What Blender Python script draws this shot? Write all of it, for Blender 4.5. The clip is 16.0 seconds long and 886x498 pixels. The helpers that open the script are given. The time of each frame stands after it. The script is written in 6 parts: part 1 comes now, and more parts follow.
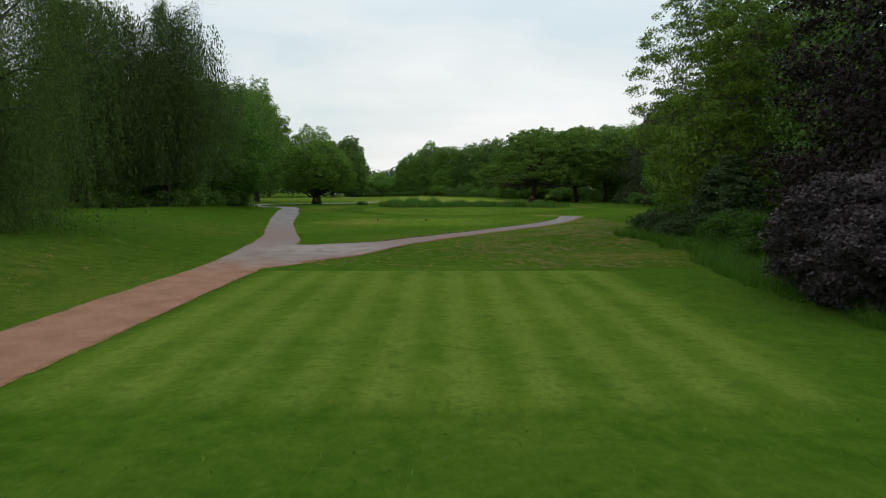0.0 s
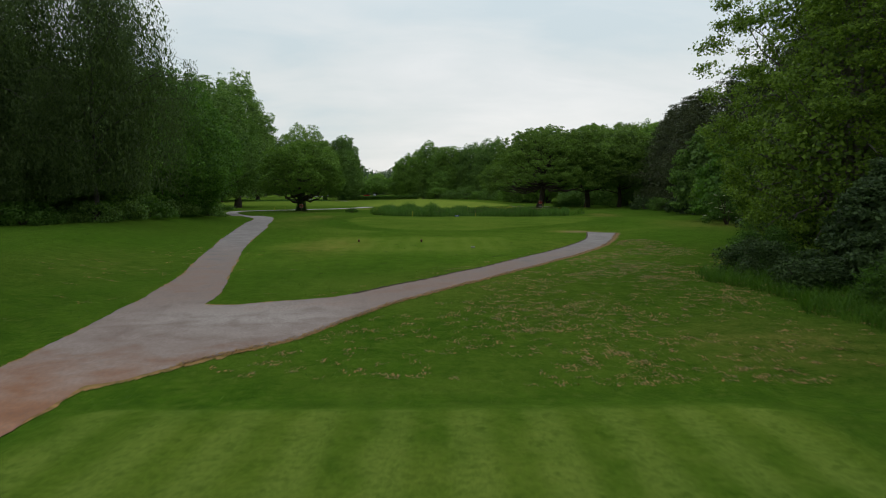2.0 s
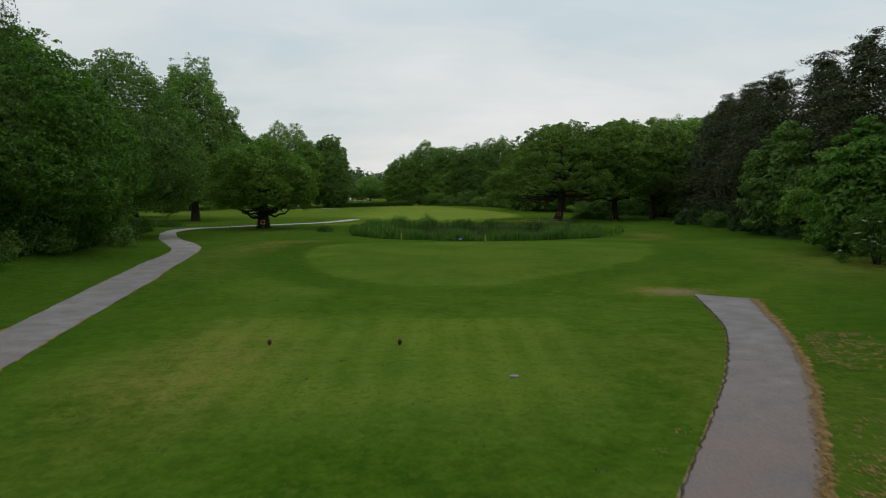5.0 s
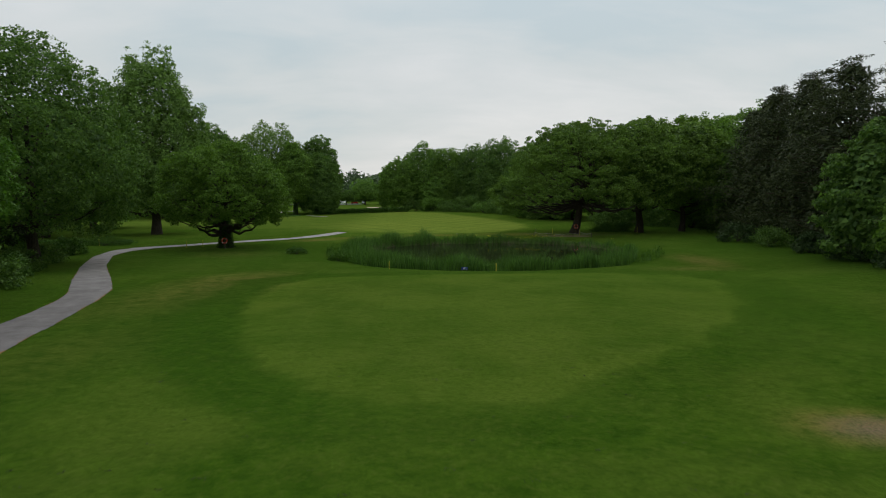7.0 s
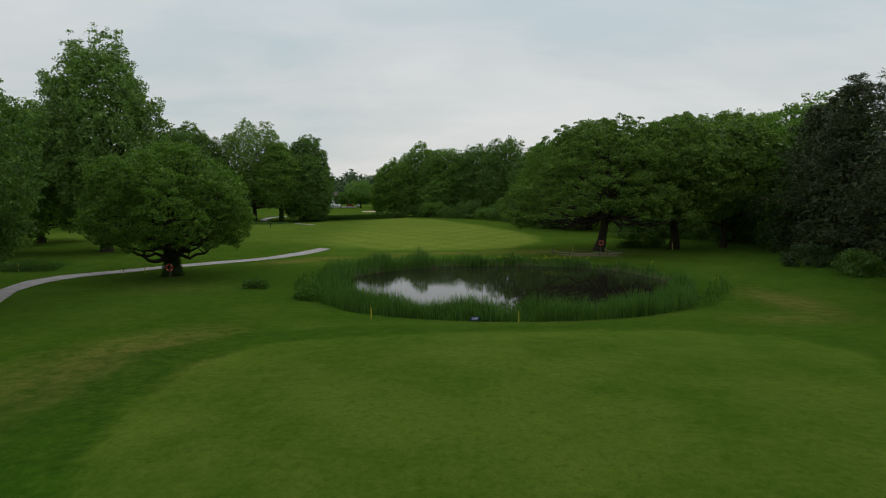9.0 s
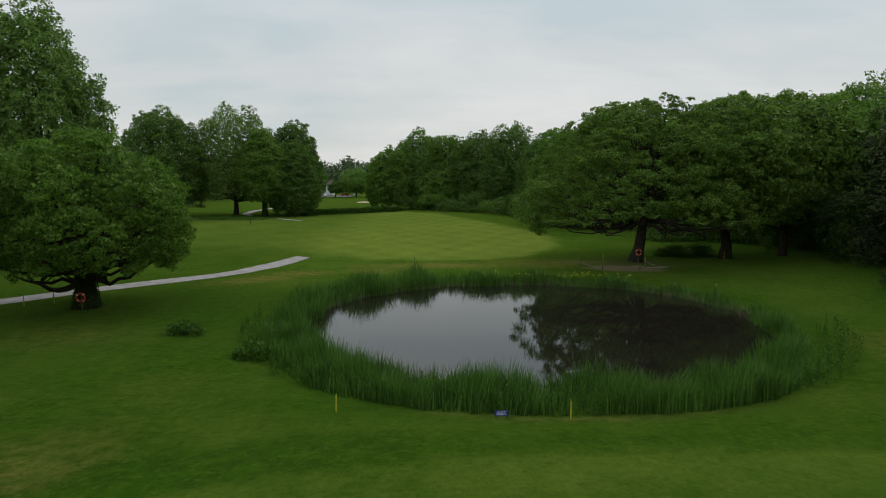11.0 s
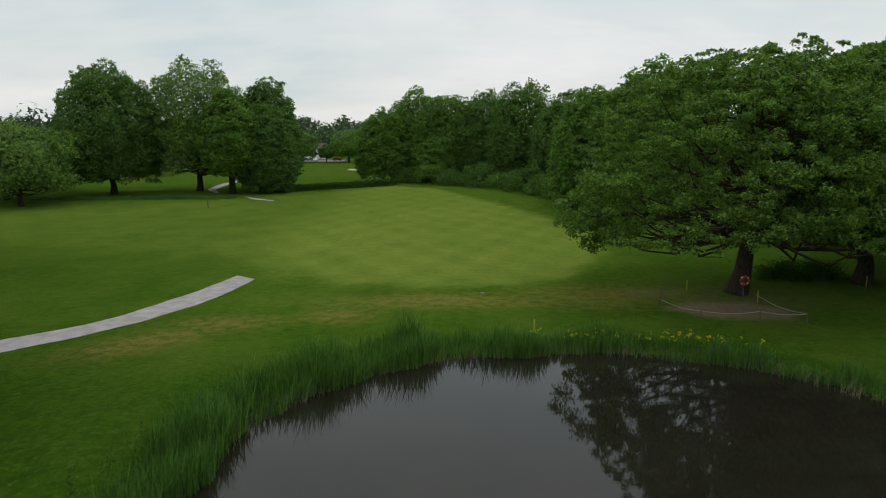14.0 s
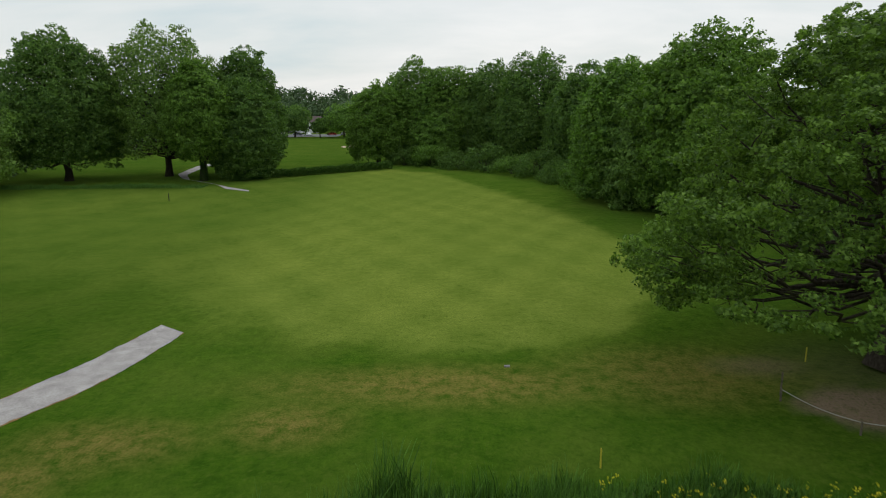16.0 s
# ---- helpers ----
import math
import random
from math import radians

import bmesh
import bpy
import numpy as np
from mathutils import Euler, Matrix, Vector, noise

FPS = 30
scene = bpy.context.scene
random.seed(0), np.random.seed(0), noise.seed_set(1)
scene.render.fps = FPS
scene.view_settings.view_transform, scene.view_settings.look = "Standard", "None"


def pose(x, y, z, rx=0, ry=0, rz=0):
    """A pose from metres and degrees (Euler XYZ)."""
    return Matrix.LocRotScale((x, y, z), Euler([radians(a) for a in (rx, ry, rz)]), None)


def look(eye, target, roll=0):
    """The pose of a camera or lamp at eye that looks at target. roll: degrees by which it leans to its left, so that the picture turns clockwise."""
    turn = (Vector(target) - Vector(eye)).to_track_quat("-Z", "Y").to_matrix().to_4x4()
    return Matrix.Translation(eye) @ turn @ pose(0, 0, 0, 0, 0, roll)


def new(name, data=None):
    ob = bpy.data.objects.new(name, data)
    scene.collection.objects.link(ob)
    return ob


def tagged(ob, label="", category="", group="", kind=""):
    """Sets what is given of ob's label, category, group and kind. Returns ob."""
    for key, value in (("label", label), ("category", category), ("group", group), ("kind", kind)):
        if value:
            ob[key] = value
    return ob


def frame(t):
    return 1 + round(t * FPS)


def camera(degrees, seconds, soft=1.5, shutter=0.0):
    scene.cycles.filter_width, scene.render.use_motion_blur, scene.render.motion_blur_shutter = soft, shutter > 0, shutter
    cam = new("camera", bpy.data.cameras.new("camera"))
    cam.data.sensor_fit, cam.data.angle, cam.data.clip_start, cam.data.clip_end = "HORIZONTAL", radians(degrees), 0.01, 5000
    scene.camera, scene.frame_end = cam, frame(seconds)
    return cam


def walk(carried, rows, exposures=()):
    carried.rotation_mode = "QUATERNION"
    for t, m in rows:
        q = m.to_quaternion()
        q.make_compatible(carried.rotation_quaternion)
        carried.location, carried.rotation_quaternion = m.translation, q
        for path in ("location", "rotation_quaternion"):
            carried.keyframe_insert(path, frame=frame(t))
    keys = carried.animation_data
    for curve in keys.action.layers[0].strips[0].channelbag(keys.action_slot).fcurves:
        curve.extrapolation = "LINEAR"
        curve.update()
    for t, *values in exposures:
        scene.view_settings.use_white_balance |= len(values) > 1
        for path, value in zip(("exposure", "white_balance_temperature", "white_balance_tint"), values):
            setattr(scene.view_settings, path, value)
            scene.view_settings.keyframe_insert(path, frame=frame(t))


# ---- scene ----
cam = camera(66.4, 16.0, 1.0, 0.3)
METRES, EYE, TILT, LEAN, TURN = 135.0, 3.4, -5.1, 0.0, 0.0
ROWS = [
    (0.0, 0.0, 0.0, 0.0, 0.0, 0.0, -0.0),
    (0.5, -0.0001, 0.023, 0.0036, -0.02, -0.01, 0.01),
    (1.0, -0.0001, 0.0479, 0.0073, -0.05, -0.01, 0.04),
    (1.5, -0.0004, 0.0761, 0.0114, -0.07, -0.01, 0.06),
    (2.0, -0.0007, 0.1087, 0.0161, -0.09, 0.01, 0.06),
    (2.5, -0.0007, 0.1402, 0.0206, -0.12, 0.04, 0.07),
    (3.0, -0.0008, 0.1716, 0.0252, -0.13, 0.04, 0.13),
    (3.5, -0.001, 0.2028, 0.0297, -0.17, 0.05, 0.13),
    (4.0, -0.0013, 0.2354, 0.0345, -0.2, 0.06, 0.15),
    (6.5, -0.0011, 0.3953, 0.0606, -0.37, 0.09, 0.28),
    (7.0, -0.0012, 0.426, 0.0658, -0.41, 0.11, 0.3),
    (7.5, -0.0014, 0.4568, 0.0709, -0.43, 0.11, 0.31),
    (8.0, -0.0017, 0.4893, 0.0763, -0.47, 0.1, 0.29),
    (8.5, -0.0021, 0.5201, 0.0815, -0.5, 0.11, 0.3),
    (9.0, -0.0018, 0.5506, 0.0868, -0.5, 0.09, 0.34),
    (11.5, -0.0034, 0.7057, 0.1126, -0.6, -1.67, 0.34),
    (12.0, -0.0036, 0.7382, 0.1182, -0.62, -2.33, 0.32),
    (12.5, -0.0037, 0.769, 0.1236, -0.61, -2.98, 0.36),
    (13.0, -0.0039, 0.7998, 0.1289, -0.61, -3.53, 0.36),
    (13.5, -0.0041, 0.8319, 0.1344, -0.61, -4.03, 0.38),
    (14.0, -0.0042, 0.8625, 0.1397, -0.62, -4.56, 0.36),
    (14.5, -0.0045, 0.8932, 0.1451, -0.61, -5.21, 0.35),
    (15.0, -0.0049, 0.9237, 0.1502, -0.61, -5.88, 0.29),
    (15.5, -0.0049, 0.956, 0.1558, -0.61, -6.5, 0.3),
    (16.0, -0.005, 0.9869, 0.1607, -0.6, -7.01, 0.32),
]
walk(cam, [(t, pose(0, 0, EYE, TILT, LEAN, TURN) @ pose(METRES * x, METRES * y, METRES * z, 90 + pitch, roll, yaw)) for t, x, y, z, yaw, pitch, roll in ROWS],
     [(0.0, 0.24), (1.5, 0.14), (3.5, 0.03), (7.0, -0.10), (9.0, -0.16), (12.0, -0.07), (14.0, 0.05), (16.0, 0.16)])

# ---- world, sun ----
SUN_EL, SUN_AZ = radians(52), radians(35)
world = bpy.data.worlds.new("world")
scene.world = world
world.use_nodes = True
wn = world.node_tree
wn.nodes.clear()


def node(tree, kind, **kw):
    n = tree.nodes.new(kind)
    for k, v in kw.items():
        if k == "inputs":
            for i, val in v.items():
                n.inputs[i].default_value = val
        elif k == "operation":
            n.operation = v
        elif k == "blend_type":
            n.blend_type = v
        elif k == "data_type":
            n.data_type = v
        elif k == "sky_type":
            n.sky_type = v
    return n


def math_node(tree, op, a, b=None, clamp=False):
    n = tree.nodes.new("ShaderNodeMath")
    n.operation, n.use_clamp = op, clamp
    for i, v in enumerate((a, b)):
        if v is None:
            continue
        if isinstance(v, (int, float)):
            n.inputs[i].default_value = v
        else:
            tree.links.new(v, n.inputs[i])
    return n.outputs[0]


def ramp(tree, fac, stops):
    n = tree.nodes.new("ShaderNodeValToRGB")
    el = n.color_ramp.elements
    while len(el) < len(stops):
        el.new(0.5)
    for e, (p, c) in zip(el, stops):
        e.position = p
        e.color = (*c, 1) if isinstance(c, tuple) else (c, c, c, 1)
    tree.links.new(fac, n.inputs[0])
    return n.outputs[0]


def mix(tree, fac, a, b, mode="MIX"):
    n = tree.nodes.new("ShaderNodeMix")
    n.data_type, n.blend_type = "RGBA", mode
    for i, v in ((0, fac), (6, a), (7, b)):
        if isinstance(v, (int, float)):
            n.inputs[i].default_value = v if i == 0 else (v, v, v, 1)
        elif isinstance(v, tuple):
            n.inputs[i].default_value = (*v, 1)
        else:
            tree.links.new(v, n.inputs[i])
    return n.outputs[2]


def noise_node(tree, vec, scale, detail=4.0, rough=0.55, distort=0.0):
    n = tree.nodes.new("ShaderNodeTexNoise")
    n.inputs["Scale"].default_value, n.inputs["Detail"].default_value = scale, detail
    n.inputs["Roughness"].default_value, n.inputs["Distortion"].default_value = rough, distort
    if vec is not None:
        tree.links.new(vec, n.inputs["Vector"])
    return n.outputs[0]


# an overcast layer under a clear sky: cloud sheets seen on a flat ceiling
sky = wn.nodes.new("ShaderNodeTexSky")
sky.sky_type, sky.sun_disc, sky.sun_elevation, sky.sun_rotation = "NISHITA", False, SUN_EL, SUN_AZ
sky_dim = mix(wn, 1.0, sky.outputs[0], (0.10, 0.10, 0.10), "MULTIPLY")
geo = wn.nodes.new("ShaderNodeTexCoord")
sep = wn.nodes.new("ShaderNodeSeparateXYZ")
wn.links.new(geo.outputs["Generated"], sep.inputs[0])
up = math_node(wn, "MAXIMUM", sep.outputs[2], 0.0)
deep = math_node(wn, "ADD", up, 0.30)
com = wn.nodes.new("ShaderNodeCombineXYZ")
wn.links.new(math_node(wn, "DIVIDE", sep.outputs[0], deep), com.inputs[0])
wn.links.new(math_node(wn, "DIVIDE", sep.outputs[1], deep), com.inputs[1])
mapping = wn.nodes.new("ShaderNodeMapping")
mapping.inputs["Scale"].default_value = (0.55, 1.0, 1.0)
mapping.inputs["Rotation"].default_value = (0, 0, radians(-24))
wn.links.new(com.outputs[0], mapping.inputs[0])
n1 = noise_node(wn, mapping.outputs[0], 1.1, 5, 0.5, 0.35)
n2 = noise_node(wn, mapping.outputs[0], 3.2, 5, 0.55, 0.5)
mixn = math_node(wn, "ADD", math_node(wn, "MULTIPLY", n1, 0.75), math_node(wn, "MULTIPLY", n2, 0.25))
cloud = ramp(wn, mixn, [(0.39, (0.575, 0.660, 0.703)), (0.47, (0.672, 0.720, 0.743)), (0.53, (0.725, 0.757, 0.780)), (0.61, (0.815, 0.828, 0.848))])
lift = ramp(wn, up, [(0.0, (1.01, 0.985, 0.94)), (0.16, (1.0, 0.995, 0.965)), (0.45, (1.12, 1.14, 1.16)), (1.0, (1.36, 1.38, 1.42))])
cloud = mix(wn, 1.0, cloud, lift, "MULTIPLY")
total = mix(wn, 0.93, sky_dim, cloud)
bg = wn.nodes.new("ShaderNodeBackground")
bg.inputs["Strength"].default_value = 1.0
wn.links.new(total, bg.inputs[0])
wo = wn.nodes.new("ShaderNodeOutputWorld")
wn.links.new(bg.outputs[0], wo.inputs[0])

sun_data = bpy.data.lights.new("sun", "SUN")
sun_data.energy, sun_data.angle, sun_data.color = 0.5, radians(25), (1.0, 0.96, 0.9)
sun = new("sun", sun_data)
sd = Vector((math.sin(SUN_AZ) * math.cos(SUN_EL), math.cos(SUN_AZ) * math.cos(SUN_EL), math.sin(SUN_EL)))
sun.matrix_world = look(sd * 100, (0, 0, 0))

# ---- materials ----


def material(name):
    m = bpy.data.materials.new(name)
    m.use_nodes = True
    t = m.node_tree
    p = t.nodes["Principled BSDF"]
    return m, t, p


def coords(t):
    n = t.nodes.new("ShaderNodeNewGeometry")
    return n.outputs["Position"], n.outputs["Random Per Island"]


def bump(t, p, height, strength, dist):
    b = t.nodes.new("ShaderNodeBump")
    b.inputs["Strength"].default_value, b.inputs["Distance"].default_value = strength, dist
    t.links.new(height, b.inputs["Height"])
    t.links.new(b.outputs[0], p.inputs["Normal"])


def leaf_material(name, dark, light, patch=0.35, trans=0.36, gloss=0.16):
    m, t, p = material(name)
    pos, rnd = coords(t)
    big = noise_node(t, pos, patch, 3, 0.6)
    f = math_node(t, "ADD", math_node(t, "MULTIPLY", rnd, 0.80), math_node(t, "MULTIPLY", big, 0.55))
    col = ramp(t, f, [(0.18, dark), (1.02, light)])
    t.links.new(col, p.inputs["Base Color"])
    p.inputs["Roughness"].default_value = 0.55
    p.inputs["Specular IOR Level"].default_value = gloss
    tr = t.nodes.new("ShaderNodeBsdfTranslucent")
    t.links.new(mix(t, 1.0, col, (1.1, 1.25, 0.6), "MULTIPLY"), tr.inputs[0])
    ms = t.nodes.new("ShaderNodeMixShader")
    ms.inputs[0].default_value = trans
    t.links.new(p.outputs[0], ms.inputs[1])
    t.links.new(tr.outputs[0], ms.inputs[2])
    t.links.new(ms.outputs[0], t.nodes["Material Output"].inputs[0])
    return m


OAK = leaf_material("oak_leaves", (0.0429, 0.0936, 0.0156), (0.1707, 0.2974, 0.0439))
OAK_DEEP = leaf_material("old_oak_leaves", (0.028, 0.066, 0.012), (0.170, 0.280, 0.042))
OAK_BRIGHT = leaf_material("oak_leaves_spring", (0.0335, 0.0818, 0.0112), (0.1562, 0.2743, 0.0353))
WOOD = leaf_material("woodland_leaves", (0.0422, 0.0971, 0.0179), (0.1669, 0.2957, 0.0454))
WOOD_DARK = leaf_material("dark_woodland_leaves", (0.0352, 0.0825, 0.0198), (0.1408, 0.2442, 0.0462))
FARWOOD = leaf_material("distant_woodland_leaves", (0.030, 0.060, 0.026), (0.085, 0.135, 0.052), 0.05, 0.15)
ASH = leaf_material("ash_leaves", (0.048, 0.098, 0.02), (0.18, 0.29, 0.056))
BEECH = leaf_material("hornbeam_leaves", (0.025, 0.07, 0.01), (0.108, 0.225, 0.028))
POPLAR = leaf_material("poplar_leaves", (0.0496, 0.1062, 0.0236), (0.1888, 0.3068, 0.0661))
BIRCH = leaf_material("birch_leaves", (0.022, 0.043, 0.013), (0.078, 0.12, 0.033))
BIRCH_YOUNG = leaf_material("weeping_birch_leaves", (0.026, 0.055, 0.012), (0.1, 0.16, 0.035))
COPPER = leaf_material("copper_beech_leaves", (0.0048, 0.0039, 0.0036), (0.0276, 0.0174, 0.0162), 0.5, 0.08, 0.10)
COPPER_PALE = leaf_material("weeping_copper_beech_leaves", (0.009, 0.007, 0.008), (0.052, 0.038, 0.041), 0.5, 0.08, 0.25)
SYCAMORE = leaf_material("sycamore_leaves", (0.034, 0.076, 0.01), (0.18, 0.28, 0.03), 0.5, 0.28)
PINE = leaf_material("pine_needles", (0.015, 0.0265, 0.009), (0.062, 0.079, 0.0245), 0.35, 0.06)
YEW = leaf_material("yew_needles", (0.0133, 0.0322, 0.0096), (0.0573, 0.0984, 0.0260), 0.6, 0.08)
SHRUB = leaf_material("undergrowth_leaves", (0.0237, 0.0583, 0.0086), (0.0794, 0.1650, 0.0232), 0.6)
HEDGE = leaf_material("hedge_leaves", (0.0251, 0.0633, 0.0101), (0.088, 0.1746, 0.024), 0.6)
IVY = leaf_material("ivy_leaves", (0.0152, 0.0414, 0.0074), (0.0509, 0.1058, 0.0159), 1.0)
REED = leaf_material("reed_blades", (0.021, 0.066, 0.012), (0.118, 0.24, 0.038), 0.4, 0.2)
LONGGRASS = leaf_material("long_grass_blades", (0.0259, 0.0756, 0.0065), (0.0864, 0.1800, 0.0158), 0.7, 0.25)
TUFT = leaf_material("rough_grass_tufts", (0.0377, 0.0831, 0.0093), (0.1113, 0.1855, 0.0219), 0.5, 0.15)
CLIPPINGS = leaf_material("dry_grass_clippings", (0.095, 0.085, 0.022), (0.340, 0.180, 0.055), 0.8, 0.1)
IRIS = leaf_material("iris_petals", (0.42, 0.40, 0.015), (0.74, 0.64, 0.04), 1.0, 0.2)
BLOSSOM = leaf_material("elder_blossom", (0.35, 0.36, 0.22), (0.60, 0.60, 0.42), 1.0, 0.2)


def bark_material(name, dark, light, stretch=6.0):
    m, t, p = material(name)
    pos, _ = coords(t)
    mp = t.nodes.new("ShaderNodeMapping")
    mp.inputs["Scale"].default_value = (stretch, stretch, 1.4)
    t.links.new(pos, mp.inputs[0])
    n = noise_node(t, mp.outputs[0], 1.6, 6, 0.65, 0.3)
    t.links.new(ramp(t, n, [(0.3, dark), (0.7, light)]), p.inputs["Base Color"])
    p.inputs["Roughness"].default_value = 0.95
    p.inputs["Specular IOR Level"].default_value = 0.1
    bump(t, p, n, 0.8, 0.05)
    return m


BARK = bark_material("grey_brown_bark", (0.022, 0.018, 0.013), (0.085, 0.070, 0.052))
BARK_PALE = bark_material("pale_bark", (0.060, 0.055, 0.045), (0.190, 0.175, 0.150))
BARK_BIRCH = bark_material("birch_bark", (0.022, 0.020, 0.017), (0.095, 0.088, 0.078), 3.0)
BARK_PINE = bark_material("pine_bark", (0.020, 0.014, 0.010), (0.075, 0.048, 0.034))


def attribute(t, name):
    n = t.nodes.new("ShaderNodeAttribute")
    n.attribute_name = name
    return n.outputs["Fac"]


def grass_material():
    m, t, p = material("mown_and_rough_grass")
    pos, _ = coords(t)
    fine = noise_node(t, pos, 9.0, 5, 0.7)
    blade = noise_node(t, pos, 38.0, 3, 0.7)
    mid = noise_node(t, pos, 1.3, 6, 0.65)
    clod = noise_node(t, pos, 3.6, 4, 0.6)
    big = noise_node(t, pos, 0.16, 5, 0.6)
    huge = noise_node(t, pos, 0.035, 3, 0.5)
    rough = mix(t, ramp(t, mid, [(0.37, 0.0), (0.63, 1.0)]), (0.0252, 0.0650, 0.0045), (0.0500, 0.1050, 0.0080))
    rough = mix(t, ramp(t, big, [(0.40, 0.0), (0.66, 0.44)]), rough, (0.1050, 0.1480, 0.0220))
    mown = mix(t, ramp(t, big, [(0.38, 0.0), (0.60, 1.0)]), (0.0500, 0.1000, 0.0088), (0.0900, 0.1420, 0.0165))
    mown = mix(t, ramp(t, mid, [(0.42, 0.0), (0.75, 0.45)]), mown, (0.1150, 0.1550, 0.0270))
    col = mix(t, attribute(t, "mown"), rough, mown)
    # lengthwise mowing stripes and crossed fairway bands
    sp = t.nodes.new("ShaderNodeSeparateXYZ")
    t.links.new(pos, sp.inputs[0])
    wob = math_node(t, "MULTIPLY", math_node(t, "SUBTRACT", mid, 0.5), 0.42)
    ph = math_node(t, "MULTIPLY", math_node(t, "ADD", math_node(t, "SUBTRACT", sp.outputs[0], STRIPE_X), wob), 2 * math.pi / STRIPE_W)
    wave = math_node(t, "MULTIPLY", math_node(t, "COSINE", ph), 1.6)
    wave = math_node(t, "ADD", math_node(t, "MULTIPLY", wave, 0.5), 0.5, True)
    f = math_node(t, "MULTIPLY", wave, math_node(t, "MULTIPLY", attribute(t, "stripe"), math_node(t, "ADD", math_node(t, "MULTIPLY", mid, 0.35), 0.46)), True)
    col = mix(t, f, col, (0.200, 0.265, 0.056))
    diag = math_node(t, "MULTIPLY", math_node(t, "ADD", sp.outputs[0], math_node(t, "MULTIPLY", sp.outputs[1], 0.6)), 2 * math.pi / 5.6)
    diag = math_node(t, "ADD", diag, math_node(t, "MULTIPLY", big, 1.6))
    band = math_node(t, "ADD", math_node(t, "MULTIPLY", math_node(t, "SINE", diag), 0.5), 0.5)
    diag2 = math_node(t, "MULTIPLY", math_node(t, "SUBTRACT", sp.outputs[0], math_node(t, "MULTIPLY", sp.outputs[1], 0.5)), 2 * math.pi / 5.2)
    band2 = math_node(t, "ADD", math_node(t, "MULTIPLY", math_node(t, "SINE", diag2), 0.5), 0.5)
    band = math_node(t, "MULTIPLY", math_node(t, "ADD", band, band2), 0.5)
    fw = math_node(t, "MULTIPLY", attribute(t, "fairway"), math_node(t, "ADD", math_node(t, "MULTIPLY", mid, 0.62), math_node(t, "MULTIPLY", band, 0.24)), True)
    col = mix(t, fw, col, (0.222, 0.285, 0.052))
    # dry patches, broken by noise
    dn = math_node(t, "ADD", math_node(t, "MULTIPLY", mid, 0.75), math_node(t, "MULTIPLY", fine, 0.45))
    dry = math_node(t, "MULTIPLY", attribute(t, "dry"), ramp(t, dn, [(0.46, 0.0), (0.70, 1.0)]), True)
    col = mix(t, math_node(t, "MULTIPLY", dry, 0.8), col, (0.270, 0.175, 0.062))
    bare = math_node(t, "MULTIPLY", attribute(t, "bare"), ramp(t, dn, [(0.36, 0.2), (0.56, 1.0)]), True)
    col = mix(t, bare, col, (0.205, 0.150, 0.112))
    # darker green for lush turf and for shade painted under the trees
    lush_and_shade = attribute(t, "lush_and_shade")
    col = mix(t, lush_and_shade, col, mix(t, ramp(t, mid, [(0.35, 0.0), (0.65, 1.0)]), (0.0175, 0.0500, 0.0038), (0.0370, 0.0930, 0.0060)))
    col = mix(t, attribute(t, "bright"), col, mix(t, 1.0, col, (1.64, 1.50, 1.48), "MULTIPLY"))
    col = mix(t, ramp(t, fine, [(0.28, 0.50), (0.58, 0.0)]), col, (0.0190, 0.0450, 0.0050))
    col = mix(t, ramp(t, clod, [(0.54, 0.0), (0.70, 0.40)]), col, (0.1250, 0.1650, 0.0260))
    col = mix(t, ramp(t, clod, [(0.32, 0.40), (0.47, 0.0)]), col, (0.0200, 0.0520, 0.0048))
    col = mix(t, ramp(t, blade, [(0.30, 0.40), (0.55, 0.0)]), col, (0.0230, 0.0560, 0.0060))
    col = mix(t, 1.0, col, (0.87, 0.85, 0.85), "MULTIPLY")
    col = mix(t, ramp(t, huge, [(0.4, 0.18), (0.6, 0.0)]), col, (0.034, 0.090, 0.008))
    t.links.new(col, p.inputs["Base Color"])
    p.inputs["Roughness"].default_value = 0.9
    p.inputs["Specular IOR Level"].default_value = 0.0
    p.inputs["Sheen Weight"].default_value, p.inputs["Sheen Roughness"].default_value = 0.13, 0.3
    p.inputs["Sheen Tint"].default_value = (0.55, 0.85, 0.15, 1.0)
    fin = math_node(t, "ADD", math_node(t, "MULTIPLY", fine, 0.6), math_node(t, "MULTIPLY", mid, 0.8))
    bump(t, p, fin, 0.55, 0.09)
    return m


STRIPE_X, STRIPE_W = 0.40, 1.36
GRASS = grass_material()


